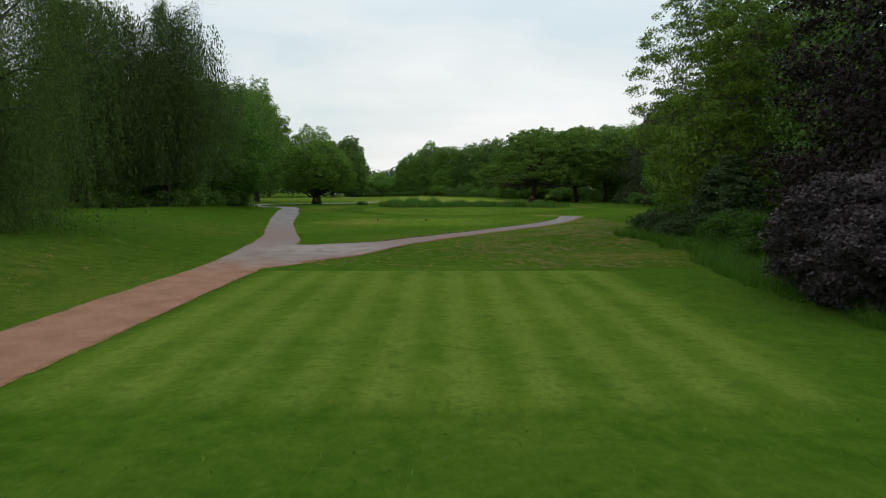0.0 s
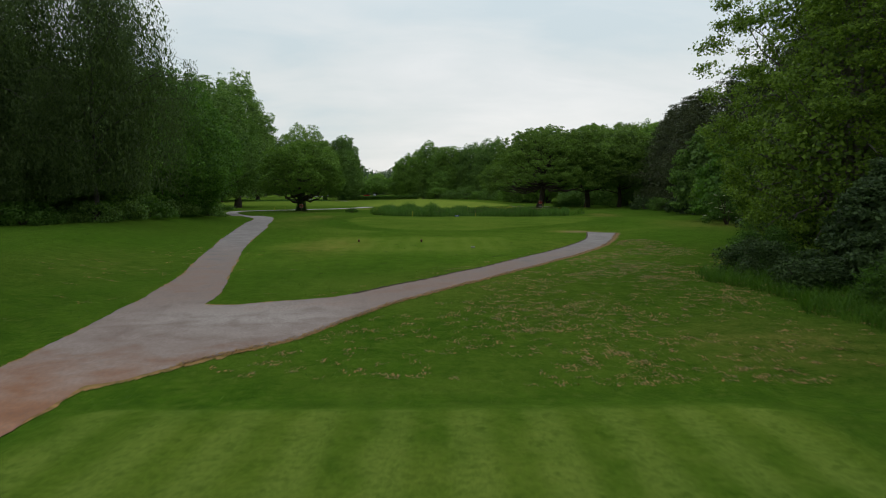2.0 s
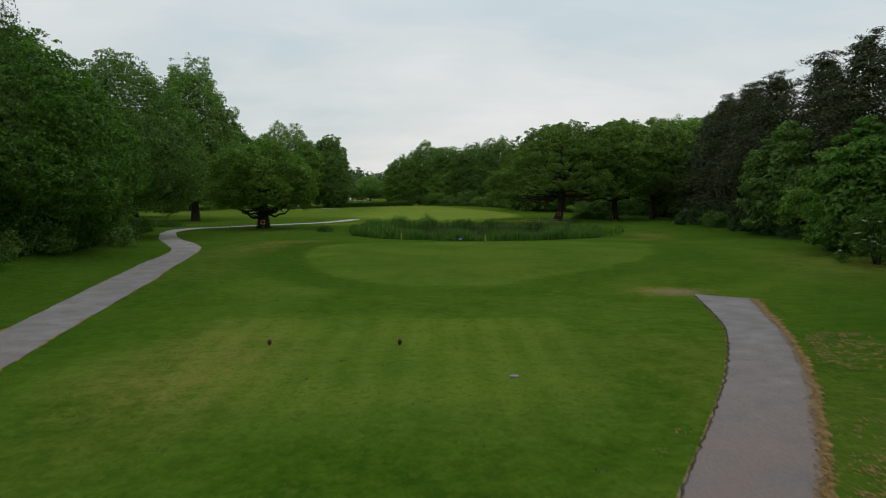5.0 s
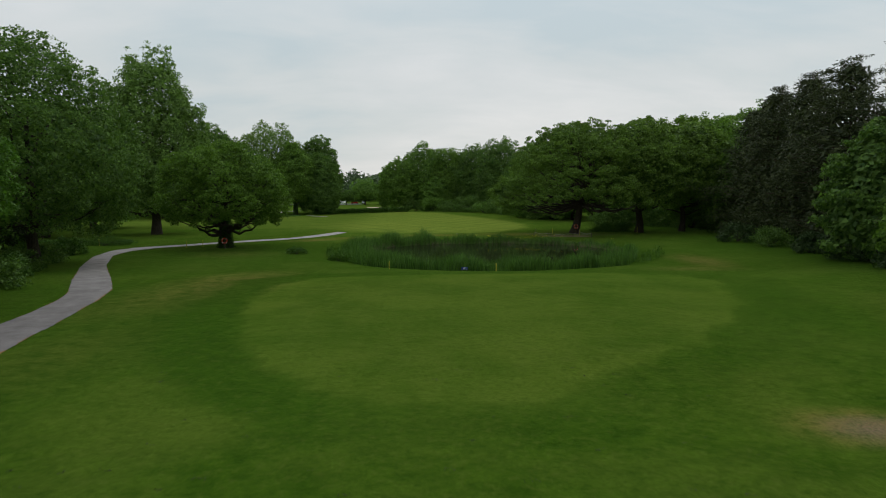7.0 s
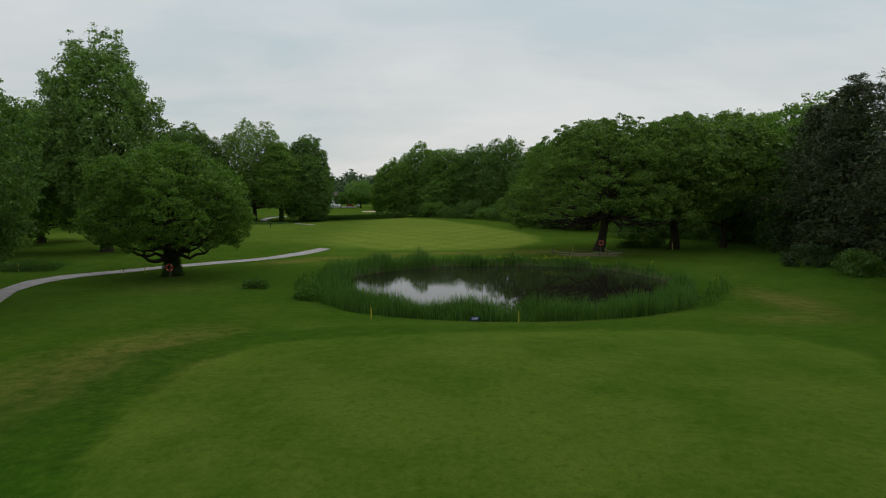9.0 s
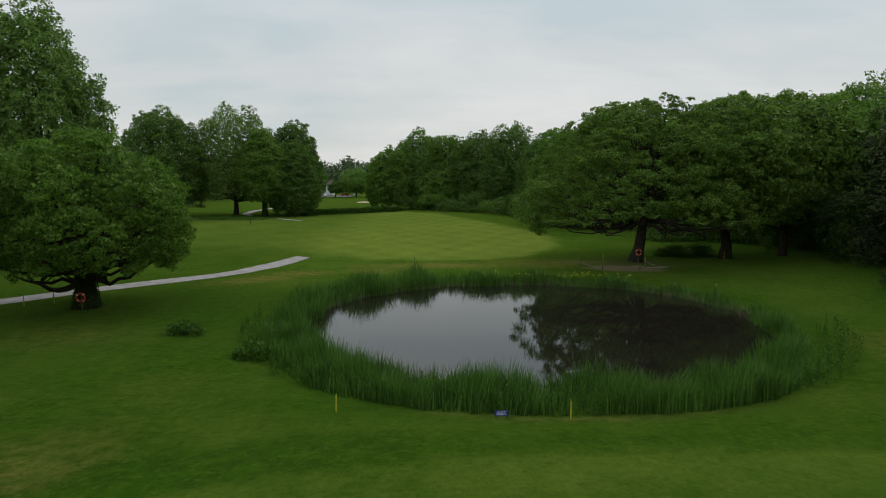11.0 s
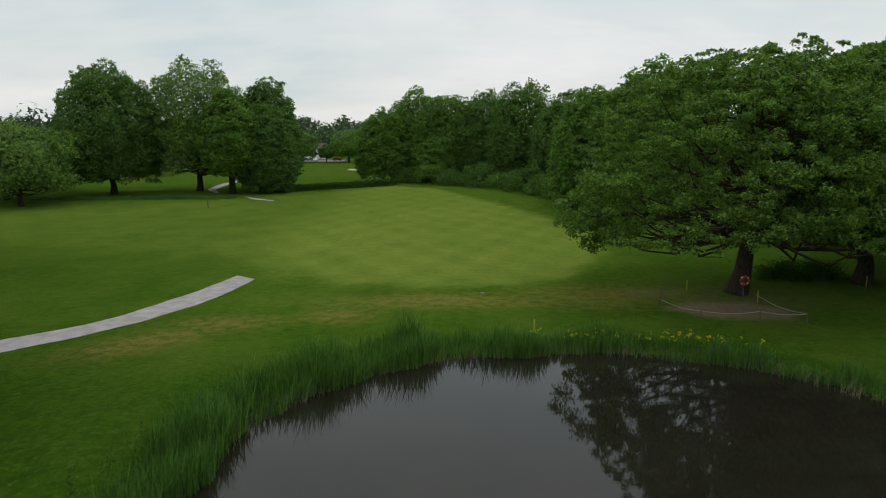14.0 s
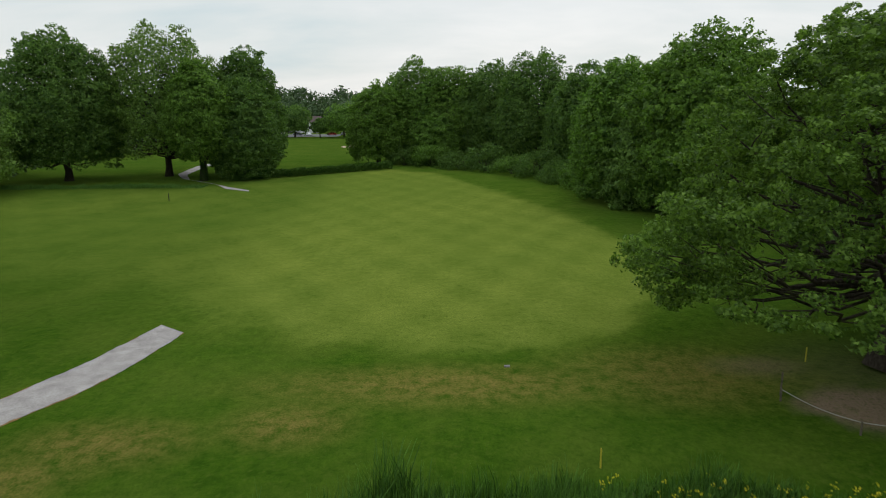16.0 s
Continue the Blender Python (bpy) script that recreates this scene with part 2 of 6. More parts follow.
def path_material():
    m, t, p = material("gravel_path_surface")
    pos, _ = coords(t)
    sp = t.nodes.new("ShaderNodeSeparateXYZ")
    t.links.new(pos, sp.inputs[0])
    fine = noise_node(t, pos, 14.0, 5, 0.7)
    mid = noise_node(t, pos, 0.9, 5, 0.6, 0.3)
    along = math_node(t, "ADD", sp.outputs[1], math_node(t, "MULTIPLY", mid, 10.0))
    red = ramp(t, math_node(t, "DIVIDE", along, 60.0), [(0.54, 1.0), (0.63, 0.28), (0.84, 0.16), (0.95, 0.0)])
    grey = mix(t, ramp(t, mid, [(0.3, 0.0), (0.7, 1.0)]), (0.165, 0.152, 0.146), (0.262, 0.246, 0.236))
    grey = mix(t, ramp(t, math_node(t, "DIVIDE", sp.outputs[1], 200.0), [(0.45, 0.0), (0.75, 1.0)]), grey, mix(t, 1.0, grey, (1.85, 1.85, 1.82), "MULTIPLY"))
    soil = mix(t, ramp(t, mid, [(0.3, 0.0), (0.7, 1.0)]), (0.225, 0.112, 0.064), (0.310, 0.168, 0.104))
    second = ramp(t, math_node(t, "DIVIDE", along, 100.0), [(0.42, 0.0), (0.47, 0.8), (0.58, 0.7), (0.70, 0.0)])
    col = mix(t, red, grey, soil)
    ex = math_node(t, "MULTIPLY", math_node(t, "ADD", sp.outputs[0], 6.4), 0.25)
    ey = math_node(t, "MULTIPLY", math_node(t, "SUBTRACT", sp.outputs[1], 36.6), 0.30)
    spot = math_node(t, "ADD", math_node(t, "MULTIPLY", ex, ex), math_node(t, "MULTIPLY", ey, ey))
    worn = math_node(t, "MULTIPLY", ramp(t, spot, [(0.1, 0.38), (1.0, 0.0)]), ramp(t, mid, [(0.38, 0.2), (0.56, 1.0)]))
    col = mix(t, worn, col, (0.380, 0.360, 0.335))
    col = mix(t, math_node(t, "MULTIPLY", second, ramp(t, mid, [(0.35, 0.1), (0.6, 1.0)])), col, (0.200, 0.130, 0.100))
    col = mix(t, ramp(t, fine, [(0.35, 0.45), (0.6, 0.0)]), col, (0.110, 0.090, 0.080))
    t.links.new(col, p.inputs["Base Color"])
    p.inputs["Roughness"].default_value = 0.95
    p.inputs["Specular IOR Level"].default_value = 0.05
    bump(t, p, fine, 0.6, 0.02)
    return m


def plain(name, dark, light, scale=3.0, rough=0.7, metal=0.0, spec=0.3):
    m, t, p = material(name)
    pos, _ = coords(t)
    n = noise_node(t, pos, scale, 5, 0.6)
    t.links.new(ramp(t, n, [(0.3, dark), (0.7, light)]), p.inputs["Base Color"])
    p.inputs["Roughness"].default_value, p.inputs["Metallic"].default_value = rough, metal
    p.inputs["Specular IOR Level"].default_value = spec
    bump(t, p, n, 0.3, 0.02)
    return m


PATH = path_material()
VERGE = plain("dry_path_verge", (0.085, 0.085, 0.022), (0.320, 0.180, 0.070), 3.2, 0.95, 0, 0.1)
STONE = plain("worn_kerb_stone", (0.120, 0.115, 0.105), (0.280, 0.265, 0.240), 5.0, 0.9)
SAND = plain("bunker_sand", (0.48, 0.38, 0.25), (0.60, 0.49, 0.33), 0.6, 0.95)
EARTH = plain("trodden_earth", (0.125, 0.092, 0.072), (0.190, 0.145, 0.115), 1.6, 0.95)
BARESOIL = plain("dark_turf_soil", (0.030, 0.030, 0.014), (0.060, 0.052, 0.026), 1.6, 0.95)
MUD = plain("pond_bed_mud", (0.020, 0.017, 0.011), (0.045, 0.038, 0.024), 0.8, 0.9)
RED = plain("orange_red_plastic", (0.55, 0.055, 0.015), (0.72, 0.085, 0.02), 6.0, 0.45)
WHITE = plain("white_reflective_band", (0.62, 0.62, 0.60), (0.80, 0.80, 0.78), 6.0, 0.5)
POST = plain("weathered_timber_post", (0.075, 0.060, 0.042), (0.180, 0.150, 0.110), 8.0, 0.9)
YELLOW = plain("yellow_stake_paint", (0.42, 0.36, 0.03), (0.60, 0.50, 0.05), 8.0, 0.6)
ROPE = plain("pale_rope", (0.30, 0.29, 0.25), (0.45, 0.43, 0.38), 20.0, 0.9)
BLUE = plain("blue_sign_paint", (0.02, 0.045, 0.22), (0.03, 0.065, 0.30), 6.0, 0.4)
BLACK = plain("black_paint", (0.012, 0.012, 0.012), (0.025, 0.025, 0.025), 6.0, 0.5)
MARKER = plain("dark_red_marker_paint", (0.05, 0.012, 0.010), (0.10, 0.022, 0.016), 6.0, 0.5)
TARMAC = plain("car_park_tarmac", (0.10, 0.10, 0.10), (0.16, 0.16, 0.155), 0.8, 0.9)
CARWHITE = plain("white_car_paint", (0.70, 0.70, 0.70), (0.78, 0.78, 0.78), 0.5, 0.25, 0, 0.5)
CARRED = plain("red_car_paint", (0.30, 0.02, 0.02), (0.36, 0.03, 0.025), 0.5, 0.25, 0, 0.5)
CARGREY = plain("grey_car_paint", (0.14, 0.15, 0.16), (0.18, 0.19, 0.2), 0.5, 0.3, 0.4, 0.5)
GLASS = plain("dark_car_glass", (0.015, 0.018, 0.02), (0.025, 0.028, 0.03), 0.5, 0.08, 0, 0.6)
RENDERED = plain("white_rendered_wall", (0.60, 0.59, 0.56), (0.72, 0.71, 0.68), 0.7, 0.9)
ROOF = plain("dark_roof_tiles", (0.07, 0.05, 0.045), (0.12, 0.09, 0.08), 1.5, 0.9)
DEADWOOD = plain("dead_pale_reed_straw", (0.13, 0.11, 0.06), (0.26, 0.22, 0.13), 3.0, 0.9)
SCUM = plain("pond_weed_scum", (0.10, 0.12, 0.035), (0.22, 0.24, 0.10), 4.0, 0.8)


def water_material():
    m, t, p = material("dark_pond_water")
    pos, _ = coords(t)
    n = noise_node(t, pos, 0.8, 3, 0.5)
    t.links.new(ramp(t, n, [(0.3, (0.0125, 0.0115, 0.0072)), (0.7, (0.0180, 0.0165, 0.0108))]), p.inputs["Base Color"])
    p.inputs["Roughness"].default_value, p.inputs["IOR"].default_value = 0.03, 1.33
    p.inputs["Specular Tint"].default_value = (1.0, 0.96, 0.86, 1.0)
    p.inputs["Specular IOR Level"].default_value = 0.5
    mp = t.nodes.new("ShaderNodeMapping")
    mp.inputs["Scale"].default_value = (1.0, 1.6, 1.0)
    t.links.new(pos, mp.inputs[0])
    bump(t, p, noise_node(t, mp.outputs[0], 2.2, 3, 0.5), 0.05, 0.02)
    return m


WATER = water_material()

# ---- mesh helpers ----
rng = np.random.default_rng(7)


def mesh_from(name, verts, faces, mat, smooth=False):
    """verts (n,3) and faces (m,k), all of one size."""
    verts, faces = np.asarray(verts, np.float32), np.asarray(faces, np.int32)
    me = bpy.data.meshes.new(name)
    me.vertices.add(len(verts))
    me.vertices.foreach_set("co", verts.ravel())
    k = faces.shape[1]
    me.loops.add(faces.size)
    me.loops.foreach_set("vertex_index", faces.ravel())
    me.polygons.add(len(faces))
    me.polygons.foreach_set("loop_start", np.arange(0, faces.size, k, dtype=np.int32))
    me.polygons.foreach_set("use_smooth", np.full(len(faces), smooth))
    me.materials.append(mat)
    me.update(calc_edges=True)
    me.validate()
    return me


def child(name, me, parent, label=""):
    ob = new(name, me)
    ob.parent = parent
    return tagged(ob, label)


def bm_mesh(name, bm, mat, smooth=False):
    me = bpy.data.meshes.new(name)
    bm.to_mesh(me)
    bm.free()
    me.materials.append(mat)
    if smooth:
        me.polygons.foreach_set("use_smooth", np.full(len(me.polygons), True))
    return me


def part(name, bm, mat, parent, label="", smooth=False):
    return child(name, bm_mesh(name, bm, mat, smooth), parent, label)


def box(bm, cx, cy, cz, sx, sy, sz, bevel=0.0, m=None):
    r = bmesh.ops.create_cube(bm, size=1, matrix=(m or Matrix()) @ Matrix.LocRotScale((cx, cy, cz), None, (sx, sy, sz)))
    if bevel:
        edges = list({e for v in r["verts"] for e in v.link_edges})
        bmesh.ops.bevel(bm, geom=edges, offset=bevel, segments=2, affect="EDGES", profile=0.6)
    return bm


def cyl(bm, cx, cy, z0, z1, r0, r1, seg=10):
    bmesh.ops.create_cone(bm, cap_ends=True, segments=seg, radius1=r0, radius2=r1, depth=z1 - z0, matrix=pose(cx, cy, (z0 + z1) / 2))
    return bm


def tubes(lines, sides=6):
    """Tapered tubes, joined. lines: (points (n,3), radii (n))."""
    vs, fs, base = [], [], 0
    ang = np.linspace(0, 2 * np.pi, sides, endpoint=False)
    for pts, rad in lines:
        pts, rad = np.asarray(pts, float), np.asarray(rad, float)
        n = len(pts)
        tan = np.gradient(pts, axis=0)
        tan /= np.linalg.norm(tan, axis=1)[:, None] + 1e-9
        ref = np.where(np.abs(tan[:, 2:3]) > 0.9, [[1.0, 0, 0]], [[0, 0, 1.0]])
        u = np.cross(tan, ref)
        u /= np.linalg.norm(u, axis=1)[:, None] + 1e-9
        w = np.cross(tan, u)
        ring = pts[:, None] + rad[:, None, None] * (np.cos(ang)[None, :, None] * u[:, None] + np.sin(ang)[None, :, None] * w[:, None])
        vs.append(ring.reshape(-1, 3))
        i, j = np.meshgrid(np.arange(n - 1), np.arange(sides), indexing="ij")
        a = base + i * sides + j
        b = base + i * sides + (j + 1) % sides
        fs.append(np.stack([a, b, b + sides, a + sides], -1).reshape(-1, 4))
        base += n * sides
    return np.concatenate(vs), np.concatenate(fs)


def leaf_quads(c, nrm, size, aspect=0.6, r=None, tri=False, along=None):
    """Small diamond (or three-cornered) leaves at c facing about nrm, pointing about along; size per leaf."""
    r = r or rng
    n = len(c)
    nrm = nrm / (np.linalg.norm(nrm, axis=1)[:, None] + 1e-9)
    a = r.normal(size=(n, 3)) if along is None else along + 0.3 * r.normal(size=(n, 3))
    a -= (a * nrm).sum(1)[:, None] * nrm
    a /= np.linalg.norm(a, axis=1)[:, None] + 1e-9
    b = np.cross(nrm, a)
    s = np.asarray(size).reshape(-1, 1) * 0.5
    if tri:
        v = np.stack([c - a * s - b * s * aspect, c - a * s * 0.6 + b * s * aspect * 1.1, c + a * s * 1.15], 1).reshape(-1, 3)
        return v, np.arange(3 * n).reshape(-1, 3)
    fold = nrm * s * 0.25
    v = np.stack([c - a * s, c - b * s * aspect + fold, c + a * s, c + b * s * aspect + fold], 1).reshape(-1, 3)
    return v, np.arange(4 * n).reshape(-1, 4)


def smoothstep(a, b, x):
    u = np.clip((x - a) / (b - a), 0, 1)
    return u * u * (3 - 2 * u)


def lattice(x, y, seed=0):
    """Cheap smooth value noise on numpy arrays, about -1 to 1."""
    s = np.zeros(np.broadcast(x, y).shape)
    for k, (fx, fy, a) in enumerate(((1, 0.3, 0.5), (-0.4, 1.1, 0.5), (2.1, -1.7, 0.3), (1.3, 2.9, 0.25), (-4.1, 3.1, 0.15), (5.3, 4.7, 0.12))):
        s = s + a * np.sin(fx * x + fy * y + seed * (1.7 + k) + k * 2.3)
    return s / 1.1


def poly_distance(x, y, poly):
    """Signed distance to a closed polygon, positive inside."""
    poly = np.asarray(poly, float)
    d = np.full(x.shape, 1e9)
    inside = np.zeros(x.shape, bool)
    for (x0, y0), (x1, y1) in zip(poly, np.roll(poly, -1, 0)):
        ex, ey = x1 - x0, y1 - y0
        u = np.clip(((x - x0) * ex + (y - y0) * ey) / (ex * ex + ey * ey), 0, 1)
        d = np.minimum(d, np.hypot(x - x0 - u * ex, y - y0 - u * ey))
        if y0 != y1:
            inside ^= ((y0 > y) != (y1 > y)) & (x < (x1 - x0) * (y - y0) / (y1 - y0) + x0)
    return np.where(inside, d, -d)


# ---- the ground ----
POND, POND_RX, POND_RY, WATER_Z = (6.2, 138.4), 15.9, 16.0, -0.5


def pond_radius(x, y, rx=POND_RX, ry=POND_RY):
    """1 on the water's edge."""
    dx, dy = (x - POND[0]) / rx, (y - POND[1]) / ry
    a = np.arctan2(dy, dx)
    return (np.abs(dx) ** 2.2 + np.abs(dy) ** 2.2) ** (1 / 2.2) / (1 + 0.018 * np.sin(3 * a + 1) + 0.012 * np.sin(7 * a))


MAIN_W = ((-10.4, -30), (-10.5, 5), (-10.5, 16), (-10.5, 26), (-10.8, 34.9), (-11.1, 40.0), (-11.4, 41.6), (-11.7, 43.4), (-12.1, 45.8), (-13.2, 50.2), (-14.4, 55.3), (-15.2, 59.3), (-16.6, 65.1), (-18.6, 74.7), (-22.2, 91.0), (-22.7, 94.9), (-23.5, 99.2), (-24.4, 102.1), (-27.7, 108.8), (-32.9, 119.7), (-37.4, 131.0), (-38.7, 138), (-37.8, 142.2), (-34.5, 146.6), (-32.0, 150), (-27.5, 154.8), (-23.0, 159.0), (-22.2, 160.2), (-21.4, 161.5), (-20.8, 163.2), (-20.1, 165.1), (-19.2, 167.2), (-18.5, 169.7), (-17.8, 173.1), (-17.5, 174.3))
MAIN_E = ((-7.6, -30), (-7.6, 5), (-7.7, 15), (-7.7, 26), (-8.0, 33.7), (-8.4, 37.5), (-8.5, 39.7), (-8.6, 40.7), (-9.2, 43.1), (-10.3, 47.3), (-11.2, 51.2), (-12.9, 58.1), (-14.9, 68.5), (-17.3, 81.9), (-18.0, 84.1), (-19.1, 89.0), (-19.6, 92.2), (-20.4, 95.9), (-21.2, 99.8), (-22.4, 104.0), (-26.2, 111.6), (-31.6, 122.0), (-35.8, 132.2), (-36.3, 137.3), (-35.0, 141.2), (-32.6, 144.3), (-29.8, 148.5), (-25.0, 153.4), (-21.7, 156.9), (-20.9, 158.0), (-20.1, 159.1), (-19.3, 160.2), (-18.6, 162.0), (-17.7, 163.6), (-16.9, 165.6), (-16.2, 168.7), (-15.6, 172.8))
GREEN = ((-9.8, 89.5), (-11.7, 98.2), (-11.9, 106.8), (-8.7, 111.7), (-2.9, 113.7), (3.9, 114.5), (11.8, 114.9), (18.5, 112.9), (20.7, 108.2), (18.9, 100.0), (15.7, 93.7), (11.7, 87.6), (7.6, 83.6), (2.8, 78.9), (-2.8, 79.0), (-7.1, 84.0))
GREEN_IN = ((-7.6, 90.1), (-9.2, 98.1), (-9.2, 105.2), (-5.7, 108.7), (3.8, 110.7), (12.4, 111.1), (18.3, 108.6), (17.7, 101.9), (15.3, 94.5), (11.5, 88.6), (7.6, 85.2), (2.9, 82.9), (-1.9, 83.1), (-5.8, 85.8))
TEE = ((-7.2, 10.2), (6.6, 10.2), (6.9, 20.0), (6.6, 27.2), (5.8, 27.8), (-6.3, 27.6), (-7.2, 26.9))


def height(x, y):
    x, y = np.asarray(x, float), np.asarray(y, float)
    z = 0.04 * lattice(x * 0.12, y * 0.12, 3) * smoothstep(4, 14, np.abs(x) + 0.15 * np.abs(y))
    z = z + 0.16 * smoothstep(-9, -17, x) * smoothstep(48, 66, y) * (1 - smoothstep(138, 156, y))
    bank = poly_distance(x, y, list(MAIN_W[:17]) + [(-60, 150), (-400, 150), (-400, -30)])
    z = z + 1.1 * smoothstep(1.2, 10, bank) * (1 - smoothstep(118, 148, y)) * (1 - smoothstep(-120, -200, x))
    z = z + 0.5 * smoothstep(12, 22, x) * (1 - smoothstep(60, 90, y))
    z = z + 0.35 * smoothstep(30, 45, x) * smoothstep(80, 100, y) * (1 - smoothstep(150, 170, y))
    tee = poly_distance(x, y, TEE)
    z = z + 0.10 * smoothstep(-0.25, 0.05, tee) - 0.10 * smoothstep(26.5, 28.5, y) * (1 - smoothstep(29, 33, y)) * smoothstep(-9, -5, x) * (1 - smoothstep(8, 12, x))
    z = z + 0.32 * smoothstep(29, 43, y) * (1 - smoothstep(108, 119, y))
    z = z + 0.25 * smoothstep(200, 270, y) * (1 - smoothstep(272, 300, y)) - 0.8 * smoothstep(280, 340, y)
    z = z + 0.16 * smoothstep(-3, 5, poly_distance(x, y, GREEN_IN))
    r = pond_radius(x, y)
    z = np.where(r < 1.45, z * smoothstep(1.2, 1.42, r) + (1 - smoothstep(1.0, 1.36, r)) * (WATER_Z - 0.02) - 1.1 * (1 - smoothstep(0.82, 1.0, r)), z)
    return z


def spaced(stops):
    """Grid lines from (start, step) pairs to the last start."""
    out = []
    for (a, s), (b, _) in zip(stops, stops[1:]):
        out.append(np.linspace(a, b, max(2, int(round((b - a) / s))), endpoint=False))
    return np.concatenate(out + [np.array([stops[-1][0]])])


TEE_FAR = ((-7.5, 55.5), (4.2, 55.2), (5.1, 69.4), (-9.6, 69.8))
FAIRWAY = ((-75, 200), (-75, 232), (-36, 247), (-10, 271), (0, 262), (9.5, 234), (15, 215), (17.5, 200), (16.3, 184), (10.2, 172.6), (5, 169.6), (0, 169.4), (-8, 171.5), (-14, 176), (-20, 182), (-45, 190))


def build_ground():
    xs = spaced([(-2500, 320), (-260, 25), (-90, 4), (-45, 1.2), (-15, 0.5), (26, 1.1), (50, 4), (90, 25), (260, 320), (2500, 0)])
    ys = spaced([(-2000, 300), (-200, 20), (-20, 1), (4, 0.45), (48, 0.75), (180, 1.4), (290, 4), (480, 25), (900, 200), (3500, 0)])
    X, Y = np.meshgrid(xs, ys)
    Z = height(X, Y)
    nx, ny = len(xs), len(ys)
    i, j = np.meshgrid(np.arange(ny - 1), np.arange(nx - 1), indexing="ij")
    a = i * nx + j
    me = mesh_from("ground", np.stack([X, Y, Z], -1).reshape(-1, 3), np.stack([a, a + 1, a + nx + 1, a + nx], -1).reshape(-1, 4), GRASS, True)
    wob = 0.35 * lattice(X * 1.3, Y * 1.3, 5)
    tee = poly_distance(X, Y, TEE)
    far = poly_distance(X, Y, TEE_FAR)
    green, inner, fair = poly_distance(X, Y, GREEN) + wob, poly_distance(X, Y, GREEN_IN) + wob, poly_distance(X, Y, FAIRWAY) + 2 * wob
    soft = lambda d, w=0.35: smoothstep(-w, w, d)
    collar = soft(poly_distance(X, Y, GREEN) + 3.4 + wob, 0.5)
    mown = np.maximum.reduce([0.85 * soft(tee, 0.2), 0.75 * soft(far, 0.4), 0.75 * soft(green) + 0.25 * soft(inner), 0.8 * soft(fair, 1.5 + 5.5 * smoothstep(-6, -20, X)), 0.35 * smoothstep(75, 78, Y) * (1 - smoothstep(80, 84, Y)) * (np.abs(X) < 14)])
    stripe = np.maximum(0.38 * soft(tee, 0.15), 0.16 * soft(far, 0.3))
    fairway = 0.9 * soft(fair, 1.5 + 5.5 * smoothstep(-6, -20, X)) + 0.35 * smoothstep(300, 340, Y) * (1 - soft(fair))
    west = 1 - 0.6 * smoothstep(-12, -26, X) * (Y > 150)
    fairway = fairway * west
    blob = lambda x, y, rx, ry, turn=0.0: np.clip(1.25 - np.hypot(((X - x) * math.cos(turn) + (Y - y) * math.sin(turn)) / rx, ((Y - y) * math.cos(turn) - (X - x) * math.sin(turn)) / ry), 0, 1)
    dry = np.maximum.reduce([
        0.24 * blob(5.5, 40, 9, 9), 0.26 * blob(12, 55, 6, 13, 0.35), 0.8 * blob(9.5, 33.5, 3.5, 4), 0.7 * blob(-15.5, 22, 4.5, 12), 0.5 * blob(-17, 48, 4, 9),
        1.0 * blob(-16.6, 103, 4.4, 13, -0.25), 0.5 * blob(-16, 86, 3.5, 8), 0.8 * blob(-22, 133, 5, 4), 0.75 * blob(26, 125, 2.4, 7.5), 1.0 * blob(12.2, 76.8, 2.4, 1.6), 0.85 * blob(-17.5, 155.6, 5.5, 2.4, 0.7), 0.8 * blob(0, 165, 10, 2.6), 0.75 * blob(-7, 161, 3, 2.2), 0.8 * blob(-14, 159.5, 4, 2.2), 0.6 * blob(11, 166, 7, 4), 0.55 * blob(23, 118, 5, 2),
        0.45 * smoothstep(1.27, 1.22, pond_radius(X, Y)) * (Y < 120), 0.5 * blob(-8, 61, 3, 8), 0.55 * blob(30, 78, 8, 20)])
    bare = np.maximum.reduce([soft(poly_distance(X, Y, ((15.2, 162.6), (16.6, 160.0), (20.0, 159.7), (22.4, 159.1), (23.0, 162.0), (21.5, 164.0), (17.5, 164.0))) + 0.8 * wob, 0.5), 0.8 * blob(12.4, 76.6, 1.6, 1.1), 0.5 * blob(16, 167, 3, 1.4), 0.3 * blob(22, 166, 6, 5)])
    r = pond_radius(X, Y)
    # lush turf, with tree shade painted in below the pines and left-hand birches
    lush_and_shade = np.maximum.reduce([0.5 * smoothstep(6.7, 7.8, X) * (1 - smoothstep(28, 40, Y)), 0.6 * smoothstep(-11, -13.5, X) * (1 - smoothstep(100, 118, Y)), 0.62 * soft(poly_distance(X, Y, ((-3, 33), (3, 43), (17, 72), (24, 84), (34, 84), (22, 50), (14, 33))), 3.0), 0.85 * blob(-19, 139, 9, 12), 0.75 * smoothstep(1.215, 1.17, r), (0.48 + 0.40 * smoothstep(2, -9, X)) * collar * (1 - soft(green)) * (Y < 117), 0.75 * smoothstep(33, 38, X) * smoothstep(70, 84, Y) * (1 - smoothstep(190, 210, Y)), 0.6 * blob(30, 172, 10, 8), 0.6 * blob(10.5, 22, 2.5, 10), 0.5 * smoothstep(9.5, 11, X) * (1 - smoothstep(36, 44, Y)), 0.5 * (1 - soft(tee, 0.3)) * soft(tee + 1.2, 0.3) * (Y > 15), 0.5 * smoothstep(60, 56, Y) * smoothstep(43, 48, Y) * soft(poly_distance(X, Y, ((-9, 43), (0, 47), (11, 66), (13, 76), (4, 78), (-14, 76), (-12, 58))), 1)])
